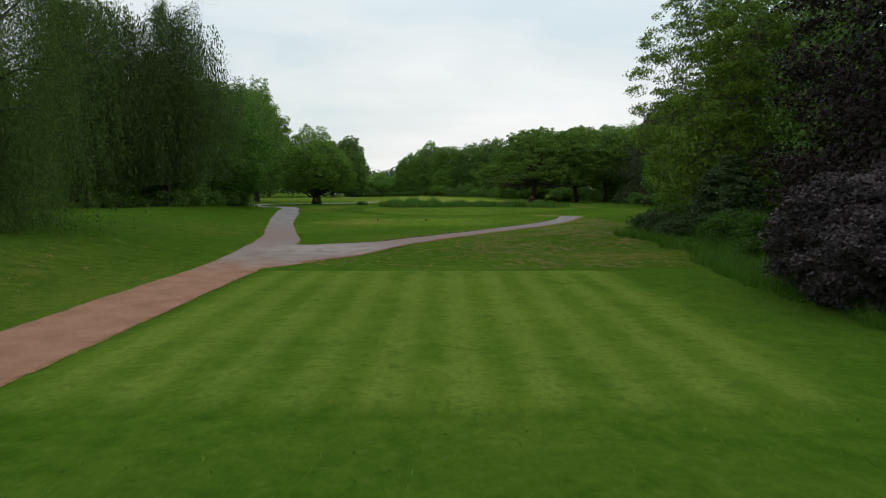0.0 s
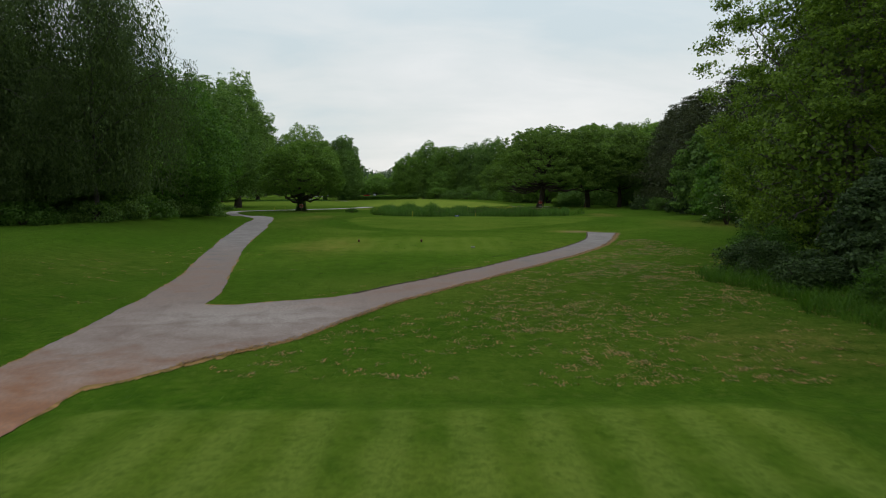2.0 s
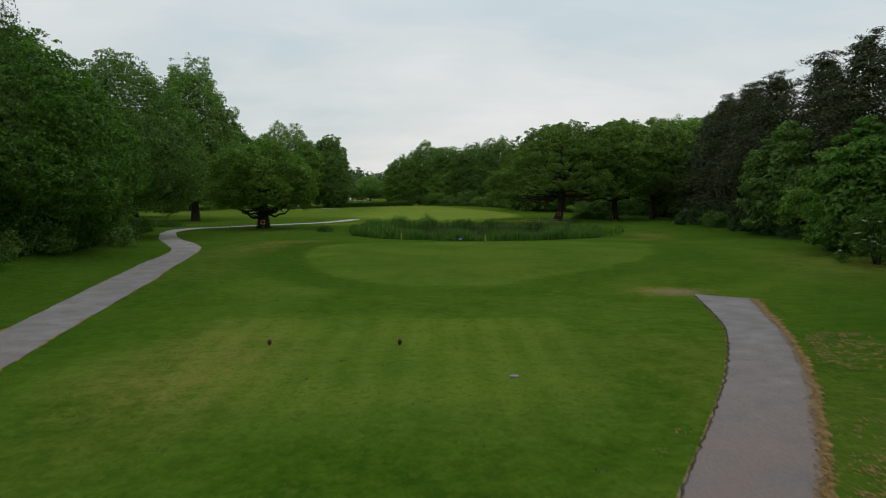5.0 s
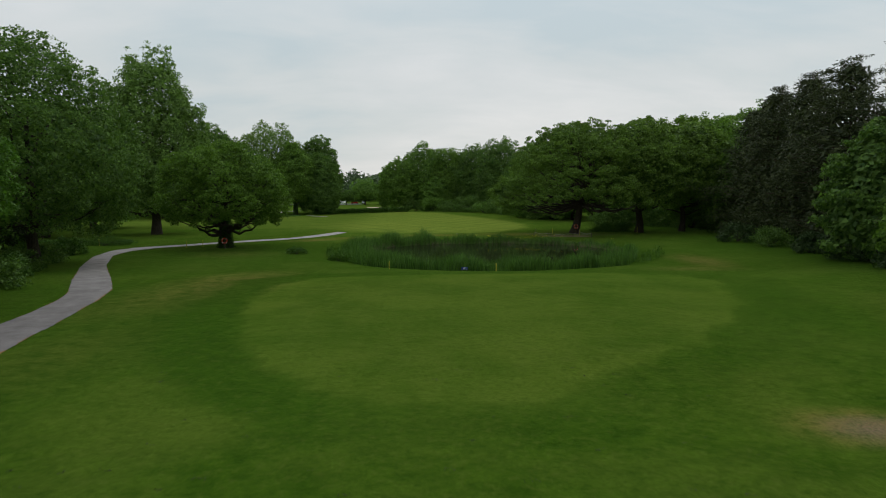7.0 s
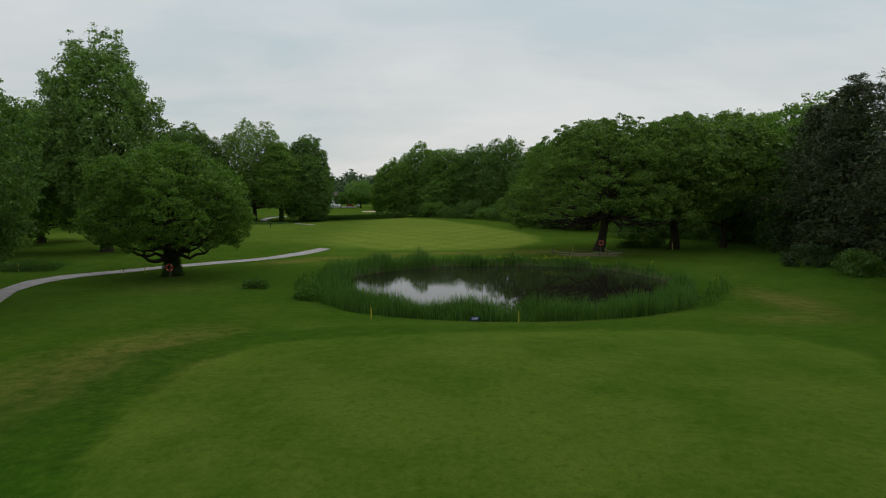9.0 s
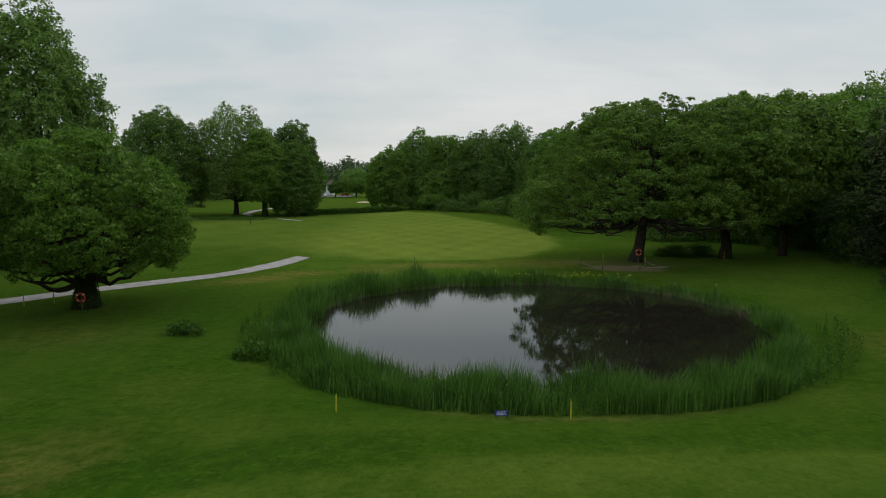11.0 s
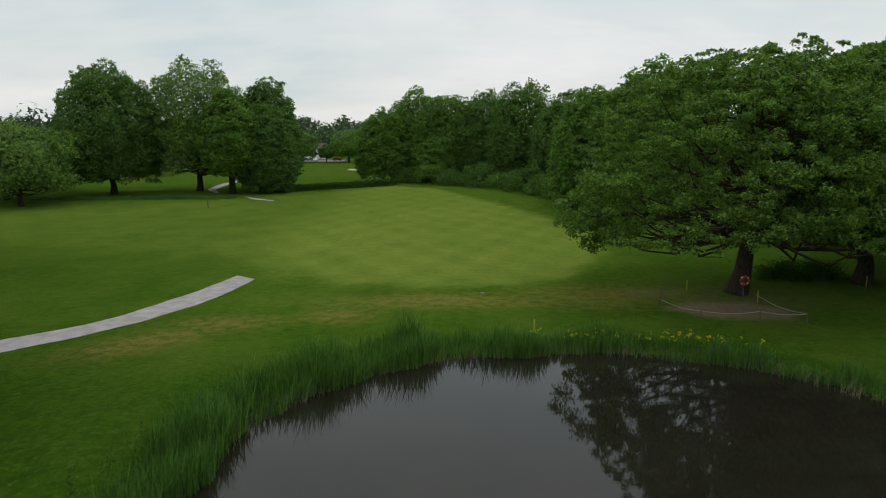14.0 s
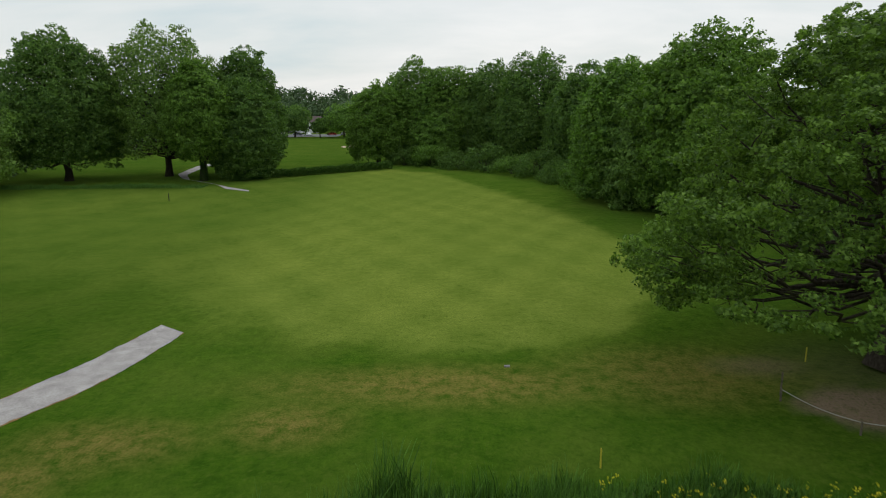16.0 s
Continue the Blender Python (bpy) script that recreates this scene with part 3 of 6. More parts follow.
    # beyond the pond the lift fades out eastwards, painting in the trees' shade
    bright = np.maximum(0.46 * soft(tee + 2, 2.0) * (1 - 0.5 * smoothstep(5, 9, X)), 0.85 * west * smoothstep(146, 164, Y) * (1 - 0.92 * smoothstep(15, 25, X)))
    bright = np.maximum(bright, 0.16 * (1 - smoothstep(30, 60, Y)) * smoothstep(-14, -9, X) * (1 - smoothstep(6, 10, X)))
    bright = np.maximum(bright, 0.48 * soft(green) * (1 - soft(inner)))
    bright = np.maximum(bright, 0.42 * soft(-poly_distance(X, Y, GREEN) - 4.6, 0.6) * smoothstep(40, 60, Y) * (1 - smoothstep(108, 120, Y) * (1 - smoothstep(148, 165, Y))))
    bright = np.maximum(bright, 0.80 * smoothstep(43, 54, Y) * (1 - smoothstep(68, 78, Y)) * smoothstep(-15, -11, X) * (1 - smoothstep(10, 15, X)))
    bright = np.maximum(bright, 0.50 * smoothstep(44, 56, Y) * (1 - 0.6 * smoothstep(76, 86, Y)) * (1 - smoothstep(112, 124, Y)) * smoothstep(-16, -11, X) * (1 - smoothstep(20, 28, X)))
    for key, values in (("mown", mown), ("stripe", stripe), ("fairway", fairway), ("dry", dry), ("bare", bare), ("lush_and_shade", lush_and_shade), ("bright", bright)):
        at = me.attributes.new(key, "FLOAT", "POINT")
        at.data.foreach_set("value", np.clip(values, 0, 1).astype(np.float32).ravel())
    tagged(new("ground", me), "mown green golf course turf with dry patches", "ground", kind="structure")


build_ground()


def resample(line, n):
    """Smooth points along a line of (x, y)."""
    p = np.asarray(line, float)
    d = np.concatenate([[0], np.cumsum(np.hypot(*np.diff(p, axis=0).T))])
    s = np.linspace(0, d[-1], n)
    q = np.stack([np.interp(s, d, p[:, 0]), np.interp(s, d, p[:, 1])], -1)
    w = max(1, int(n * 1.4 / d[-1]))
    k = np.hanning(2 * w + 3)
    k /= k.sum()
    pad = len(k) // 2
    e0, e1 = 2 * q[0] - q[pad:0:-1], 2 * q[-1] - q[-2:-pad - 2:-1]
    ext = np.concatenate([e0, q, e1])
    return np.stack([np.convolve(ext[:, i], k, "valid") for i in (0, 1)], -1)


def ribbon(name, left, right, mat, lift, label, grow=0.0, rag=0.1, n=420, seed=1, ends=0.0, shift=0.0):
    a, b = resample(left, n), resample(right, n)
    mid, half = (a + b) / 2, (a - b) / 2
    L = np.hypot(*half.T)[:, None]
    unit = half / L
    s = np.arange(n)
    ja = rag * (lattice(s * 0.35, s * 0.05, seed) + 0.6 * lattice(s * 1.4, s * 0.9, seed + 2))[:, None]
    jb = rag * (lattice(s * 0.35, s * 0.05, seed + 5) + 0.6 * lattice(s * 1.4, s * 0.9, seed + 7))[:, None]
    if mat is VERGE:
        jg = np.random.default_rng(seed + 40)
        ja, jb = ja + jg.normal(0, 0.02, (n, 1)), jb + jg.normal(0, 0.02, (n, 1))
    a, b = mid + unit * (L + grow - shift + ja * (1 if not shift else 0.3)), mid - unit * (L + grow + shift + jb)
    if ends:
        for arr in (a, b):
            arr[-1] += (arr[-1] - arr[-3]) / np.hypot(*(arr[-1] - arr[-3])) * ends
    u = np.linspace(0, 1, 7)
    P = a[:, None] * (1 - u)[None, :, None] + b[:, None] * u[None, :, None]
    Z = height(P[..., 0], P[..., 1]) + lift
    V = np.concatenate([P, Z[..., None]], -1).reshape(-1, 3)
    i, j = np.meshgrid(np.arange(n - 1), np.arange(6), indexing="ij")
    q = i * 7 + j
    F = np.stack([q, q + 7, q + 8, q + 1], -1).reshape(-1, 4)
    me = mesh_from(name, V, F[:, ::-1], mat, True)
    if me.polygons[0].normal.z < 0:
        me.flip_normals()
    return tagged(new(name, me), label, "path", kind="structure")


BRANCH_S = ((-9.2, 28.0), (-7.3, 29.6), (-6.2, 31.3), (-5.0, 32.6), (-4.1, 33.3), (-4.0, 33.8), (-3.7, 34.4), (-3.4, 35.0), (-3.1, 35.8), (-2.7, 36.5), (-2.3, 37.4), (-1.8, 38.5), (-1.2, 39.3), (1.6, 43.8), (3.3, 46.8), (5.4, 50.3), (7.9, 54.8), (10.0, 59.0), (11.6, 62.6), (13.2, 67.1), (15.2, 73.9))
BRANCH_N = ((-9.6, 38.6), (-7.3, 37.9), (-6.9, 38.3), (-6.4, 38.6), (-5.2, 38.9), (-4.0, 39.4), (-3.4, 40.2), (-2.8, 41.1), (-2.2, 42.1), (-0.8, 44.0), (0.4, 46.2), (1.8, 48.3), (3.4, 51.3), (5.9, 55.9), (7.9, 59.7), (9.6, 63.4), (11.1, 67.2), (12.1, 71.4), (13.0, 75.7))
ribbon("verge", MAIN_W, MAIN_E, VERGE, 0.012, "dry brown worn grass edge along the path", 0.03, 0.05, 900, 3)
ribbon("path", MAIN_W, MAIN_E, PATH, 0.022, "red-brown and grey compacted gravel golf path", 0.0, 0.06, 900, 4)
ribbon("verge", BRANCH_N, BRANCH_S, VERGE, 0.016, "dry brown worn grass edge along the path", 0.20, 0.12, 1100, 5, shift=0.10)
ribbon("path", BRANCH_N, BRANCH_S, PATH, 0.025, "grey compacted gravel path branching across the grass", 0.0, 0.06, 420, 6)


def path_edges():
    """Dry litter along the branch path's south edge, and the dark cut turf edge along its north side."""
    g = np.random.default_rng(63)
    a, b = resample(BRANCH_S, 400), resample(BRANCH_N, 400)
    i = g.integers(30, 399, 8000)
    out = (a - b) / np.linalg.norm(a - b, axis=1)[:, None]
    thick = 0.5 + 0.5 * lattice(i * 0.12, i * 0.05, 4)
    off = np.abs(g.normal(0, 0.13, len(i))) * (0.1 + 1.6 * thick ** 2) - 0.10
    p = a[i] + out[i] * off[:, None] + g.normal(0, 0.08, (len(i), 2))
    c = np.concatenate([p, (height(p[:, 0], p[:, 1]) + 0.03 + 0.02 * g.uniform(size=len(i)))[:, None]], 1)
    v, f = leaf_quads(c, g.normal(size=c.shape) * 0.25 + [0, 0, 1], g.uniform(0.03, 0.09, len(c)), 0.5, g, True)
    tagged(new("grass_litter", mesh_from("grass_litter", v, f, CLIPPINGS)), "dry brown grass litter along the path edge", "grass litter", kind="stuff")
    q = b[60:398] + 0.04 * np.stack([lattice(np.arange(338) * 0.8, np.arange(338) * 0.3, 2), lattice(np.arange(338) * 0.7, np.arange(338) * 0.4, 5)], -1)
    z = height(q[:, 0], q[:, 1]) + 0.03
    v, f = tubes([(np.concatenate([q, z[:, None]], 1), 0.028 + 0.016 * lattice(np.arange(338) * 0.5, np.arange(338) * 0.2, 7))], 6)
    tagged(new("turf_edge", mesh_from("turf_edge", v, f, BARESOIL, True)), "dark cut turf edge beside the gravel path", "turf edge", kind="structure")


path_edges()
FAR_W = ((-29.8, 239.8), (-34.0, 243.5), (-38.5, 248.8), (-46, 256), (-49.8, 264), (-52, 281), (-53, 310))
FAR_E = ((-29.4, 238.4), (-34.0, 241.4), (-37.0, 247.0), (-44, 254), (-47.6, 263), (-49.8, 281), (-50.5, 310))
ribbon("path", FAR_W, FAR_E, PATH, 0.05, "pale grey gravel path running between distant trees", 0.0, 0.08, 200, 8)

# ---- the pond ----


def ring_points(n, scale=1.0):
    a = np.linspace(0, 2 * np.pi, n, endpoint=False)
    c, s = np.cos(a), np.sin(a)
    k = scale / (np.abs(c) ** 2.2 + np.abs(s) ** 2.2) ** (1 / 2.2)
    return POND[0] + POND_RX * k * c, POND[1] + POND_RY * k * s


def build_pond():
    x, y = ring_points(120, 1.06)
    V = np.stack([x, y, np.full(120, WATER_Z)], -1)
    me = bpy.data.meshes.new("water")
    me.from_pydata([tuple(v) for v in V], [], [tuple(range(120))])
    me.materials.append(WATER)
    tagged(new("water", me), "still dark pond water mirroring trees and sky", "water", kind="structure")


build_pond()


def blades(n, xy, length, width, lean, r, segs=2):
    """Upright tapering blades that bend; returns verts and faces."""
    z0 = height(xy[:, 0], xy[:, 1])
    z0 = np.maximum(z0, WATER_Z - 0.1) - 0.03
    ang = r.uniform(0, 2 * np.pi, n)
    d = np.stack([np.cos(ang), np.sin(ang)], -1)
    side = np.stack([-np.sin(ang + 0.7), np.cos(ang + 0.7)], -1)
    rows = []
    for k in range(segs + 1):
        u = k / segs
        off = d * (lean * u ** 2)[:, None]
        zz = z0 + length * u * (1 - 0.12 * u * lean / np.maximum(length, 0.05))
        w = width * (1 - 0.88 * u ** 1.5) * 0.5
        c = xy + off
        rows.append(np.stack([np.concatenate([c - side * w[:, None], zz[:, None]], 1), np.concatenate([c + side * w[:, None], zz[:, None]], 1)], 1))
    V = np.stack(rows, 1).reshape(-1, 3)
    b = np.arange(n)[:, None] * 2 * (segs + 1)
    F = np.concatenate([b + np.array([[2 * k, 2 * k + 1, 2 * k + 3, 2 * k + 2]]) for k in range(segs)], 0)
    return V, F


def build_reeds():
    r = np.random.default_rng(21)
    n = 135000
    a = r.uniform(0, 2 * np.pi, n)
    rad = r.uniform(0.93, 1.30, n)
    c, s = np.cos(a), np.sin(a)
    k = rad / (np.abs(c) ** 2.2 + np.abs(s) ** 2.2) ** (1 / 2.2)
    x, y = POND[0] + POND_RX * k * c, POND[1] + POND_RY * k * s
    inner = 0.985 + 0.03 * lattice(a * 9, a * 3, 4)
    front = smoothstep(0.2, -0.6, s)
    left = smoothstep(0.2, -0.7, c) * smoothstep(-0.9, 0.4, s)
    inner = inner - 0.03 * front - 0.01 * left
    outer = 1.085 - 0.03 * smoothstep(0.2, 0.8, c) + 0.098 * front * smoothstep(0.95, 0.6, np.abs(c)) + 0.03 * front + 0.05 * left + 0.02 * lattice(a * 7, a * 5, 9) - 0.05 * front * smoothstep(0.25, 0.8, c) + 0.045 * smoothstep(0.25, 0.7, s)
    clump = 0.5 + 0.5 * lattice(x * 1.1, y * 1.1, 13)
    keep = (rad > inner) & (rad < outer) & (r.uniform(size=n) < 0.28 + 0.70 * clump)
    x, y, c, s, a, clump, left, front = (v[keep] for v in (x, y, c, s, a, clump, left, front))
    n = len(x)
    tall = 0.92 - 0.10 * smoothstep(0.5, 0.9, s) + 0.30 * front + 0.45 * left + 0.25 * smoothstep(0.3, 0.9, s) * smoothstep(0.45, -0.35, c)
    length = tall * (0.36 + 0.95 * clump) * r.uniform(0.55, 1.3, n)
    V, F = blades(n, np.stack([x, y], -1), length, r.uniform(0.026, 0.068, n), length * r.uniform(0.02, 0.45, n), r)
    tagged(new("reeds", mesh_from("reeds", V, F, REED)), "dense green reeds standing round the pond edge", "reeds", kind="stuff")
    m = 2400
    a = r.uniform(0, 2 * np.pi, m)
    c, s = np.cos(a), np.sin(a)
    k = r.uniform(0.96, 1.03, m) / (np.abs(c) ** 2.2 + np.abs(s) ** 2.2) ** (1 / 2.2)
    xy = np.stack([POND[0] + POND_RX * k * c, POND[1] + POND_RY * k * s], -1)
    ln = r.uniform(0.3, 0.9, m)
    V, F = blades(m, xy, ln, np.full(m, 0.03), ln * r.uniform(0.1, 0.9, m), r)
    tagged(new("dead_reeds", mesh_from("dead_reeds", V, F, DEADWOOD)), "pale dead reed stalks at the waterline", "reeds", kind="stuff")


build_reeds()


def build_long_grass():
    r = np.random.default_rng(5)
    n = 26000
    y = r.uniform(10, 46, n)
    x = 10.4 + r.uniform(0, 1, n) ** 1.2 * 4.2 + 0.5 * lattice(y * 0.8, y * 0.3, 2) + 1.7 * smoothstep(24, 36, y) - 1.0 * smoothstep(36, 46, y)
    clump = 0.5 + 0.5 * lattice(x * 2.2, y * 2.2, 3)
    keep = r.uniform(size=n) < 0.3 + 0.7 * clump
    x, y, clump = x[keep], y[keep], clump[keep]
    n = len(x)
    ln = (0.22 + 0.38 * clump) * r.uniform(0.6, 1.3, n) * smoothstep(10.0, 12.0, x + 0.6)
    V, F = blades(n, np.stack([x, y], -1), ln + 0.08, r.uniform(0.012, 0.03, n), ln * r.uniform(0.2, 0.9, n), r)
    tagged(new("long_grass", mesh_from("long_grass", V, F, LONGGRASS)), "long bright green grass below the shrubs", "grass", kind="stuff")
    # short uneven tufts over the rough
    n = 42000
    x, y = r.uniform(-24, 26, n), r.uniform(-2, 60, n) ** 1.0
    tee = poly_distance(x, y, TEE)
    onp = np.maximum(poly_distance(x, y, list(MAIN_W) + list(MAIN_E)[::-1]), poly_distance(x, y, list(BRANCH_N) + list(BRANCH_S)[::-1]))
    keep = (tee < -0.35) & (onp < -0.12) & (lattice(x * 0.9, y * 0.9, 8) + r.normal(size=n) * 0.5 > 0.0)
    x, y = x[keep], y[keep]
    n = len(x)
    ln = r.uniform(0.04, 0.11, n)
    V, F = blades(n, np.stack([x, y], -1), ln, r.uniform(0.015, 0.04, n), ln * r.uniform(0.3, 1.2, n), r, 1)
    tagged(new("grass_tufts", mesh_from("grass_tufts", V, F, TUFT)), "short uneven tufts of green rough grass", "grass", kind="stuff")
    # heaps of dried mowings
    n = 5600
    x, y = r.normal(7.2, 4.8, n), r.uniform(29.5, 66, n)
    x += (y - 42) * 0.30
    onp = poly_distance(x, y, list(BRANCH_N) + list(BRANCH_S)[::-1])
    keep = (onp < -0.6) & (lattice(x * 0.7, y * 0.7, 6) + r.normal(0, 0.6, n) > 0.0) & (x < 15.5) & (poly_distance(x, y, ((-9.8, 41), (-4, 41), (9.8, 63.5), (13.6, 78), (-14, 78))) < 0)
    x, y = x[keep], y[keep]
    x2, y2 = r.normal(-15.5, 2.2, 160), r.uniform(8, 60, 160)
    x, y = np.concatenate([x, x2]), np.concatenate([y, y2])
    k = 14
    cx = np.repeat(x, k) + r.normal(0, 0.10, len(x) * k) * np.repeat(r.uniform(0.5, 1.8, len(x)), k)
    cy = np.repeat(y, k) + r.normal(0, 0.10, len(x) * k) * np.repeat(r.uniform(0.5, 1.5, len(x)), k)
    c = np.stack([cx, cy, height(cx, cy) + r.uniform(0.006, 0.03, len(cx))], -1)
    V, F = leaf_quads(c, r.normal(size=c.shape) * 0.22 + [0, 0, 1], r.uniform(0.04, 0.105, len(c)), 0.40, r, True)
    tagged(new("grass_clippings", mesh_from("grass_clippings", V, F, CLIPPINGS)), "dried brown heaps of mown grass clippings", "grass clippings", kind="stuff")


build_long_grass()


def worm_casts():
    """Small dark crumbs of soil scattered over the short turf."""
    g = np.random.default_rng(91)
    n = 110
    x, y = g.uniform(-12, 9, n), g.uniform(46, 84, n)
    keep = np.maximum(poly_distance(x, y, list(MAIN_W) + list(MAIN_E)[::-1]), poly_distance(x, y, list(BRANCH_N) + list(BRANCH_S)[::-1])) < -0.4
    x, y = np.repeat(x[keep], 8), np.repeat(y[keep], 8)
    k = len(x)
    x, y = x + g.normal(0, 0.09, k), y + g.normal(0, 0.06, k)
    c = np.stack([x, y, height(x, y) + g.uniform(0.008, 0.03, k)], -1)
    v, f = leaf_quads(c, g.normal(size=c.shape) * 0.5 + [0, 0, 1], g.uniform(0.02, 0.06, k), 0.8, g)
    tagged(new("soil_crumbs", mesh_from("soil_crumbs", v, f, BARESOIL)), "dark crumbs of soil scattered on short turf", "soil", kind="stuff")


worm_casts()


def waterside_plants():
    """Leafy upright stems among the reeds, and the long grass below the far trees."""
    g = np.random.default_rng(55)
    a = np.concatenate([g.uniform(-2.9, -0.25, 330), g.uniform(2.6, 3.6, 90)])
    c, s = np.cos(a), np.sin(a)
    k = g.uniform(1.10, 1.21, len(a)) / (np.abs(c) ** 2.2 + np.abs(s) ** 2.2) ** (1 / 2.2)
    x, y = POND[0] + POND_RX * k * c, POND[1] + POND_RY * k * s
    ln = g.uniform(0.6, 1.35, len(a))
    m = 26
    u = g.uniform(0.15, 1.0, (len(a), m))
    z = height(x, y)[:, None] + u * ln[:, None]
    ang = g.uniform(0, 2 * np.pi, u.shape)
    rad = (0.13 * (1.1 - u)) * g.uniform(0.4, 1.2, u.shape)
    P = np.stack([x[:, None] + rad * np.cos(ang), y[:, None] + rad * np.sin(ang), z], -1).reshape(-1, 3)
    v, f = leaf_quads(P, np.stack([np.cos(ang), np.sin(ang), np.full(u.shape, 1.2)], -1).reshape(-1, 3) + g.normal(size=P.shape) * 0.4, g.uniform(0.08, 0.19, len(P)), 0.4, g)
    tagged(new("willowherb", mesh_from("willowherb", v, f, LONGGRASS)), "leafy upright green plants in front of the reeds", "wild plants", kind="stuff")
    n = 9000
    t = g.uniform(size=n)
    xy = np.stack([-75 + 37 * t, 243.5 + 0.8 * t + g.normal(0, 0.9, n)], -1)
    h = g.uniform(0.3, 0.8, n) * (0.7 + 0.4 * lattice(t * 60, t * 10, 3))
    v, f = blades(n, xy, h, g.uniform(0.05, 0.12, n), h * 0.4, g, 1)
    tagged(new("wild_grass", mesh_from("wild_grass", v, f, REED)), "strip of uncut grass below the far trees", "grass", kind="stuff")
    n = 7000
    t = g.uniform(size=n)
    xy = np.stack([-64 + 22 * t, 151.5 + 1.2 * np.sin(5 * t) + g.normal(0, 0.8, n)], -1)
    h = g.uniform(0.35, 0.85, n) * (0.75 + 0.4 * lattice(t * 40, t * 12, 6))
    v, f = blades(n, xy, h, g.uniform(0.04, 0.09, n), h * 0.4, g, 1)
    tagged(new("wild_grass", mesh_from("wild_grass", v, f, REED)), "strip of uncut grass beside the bending path", "grass", kind="stuff")


waterside_plants()

# ---- trees ----


def bent(p0, p1, sag, n, r, wob=0.06):
    u = np.linspace(0, 1, n)[:, None]
    p0, p1 = np.asarray(p0, float), np.asarray(p1, float)
    L = np.linalg.norm(p1 - p0)
    out = p0 * (1 - u) + p1 * u
    out[:, 2] += (sag * L * np.sin(u * np.pi))[:, 0]
    out[1:-1] += r.normal(0, wob * L, (n - 2, 3)) * 0.5
    return out


SHAPES = {
    "oak": lambda u: np.where(u < 0.3, 0.74 + 0.26 * np.sin(u / 0.3 * np.pi / 2), np.sqrt(np.clip(1 - (np.maximum(u - 0.3, 0) / 0.71) ** 2.3, 0, 1))),
    "dome": lambda u: np.where(u < 0.35, 0.80 + 0.2 * np.sin(u / 0.35 * np.pi / 2), np.clip(1 - (np.maximum(u - 0.35, 0) / 0.66) ** 2.2, 0, 1) ** 0.55),
    "ovate": lambda u: np.clip(np.sin(np.pi * np.clip(u * 0.93 + 0.07, 0, 1) ** 0.72), 0, 1) ** 0.7,
    "column": lambda u: np.minimum(0.60 + 1.6 * u, np.clip(1 - u ** 3.4, 0, 1) ** 0.62),
    "spreading": lambda u: (1 - 0.32 * u) * np.clip(1 - u ** 4.5, 0, 1) ** 0.55,
    "cone": lambda u: np.clip((1.03 - u) ** 0.8, 0.05, 1) * np.clip(0.75 + u * 2, 0, 1),
}


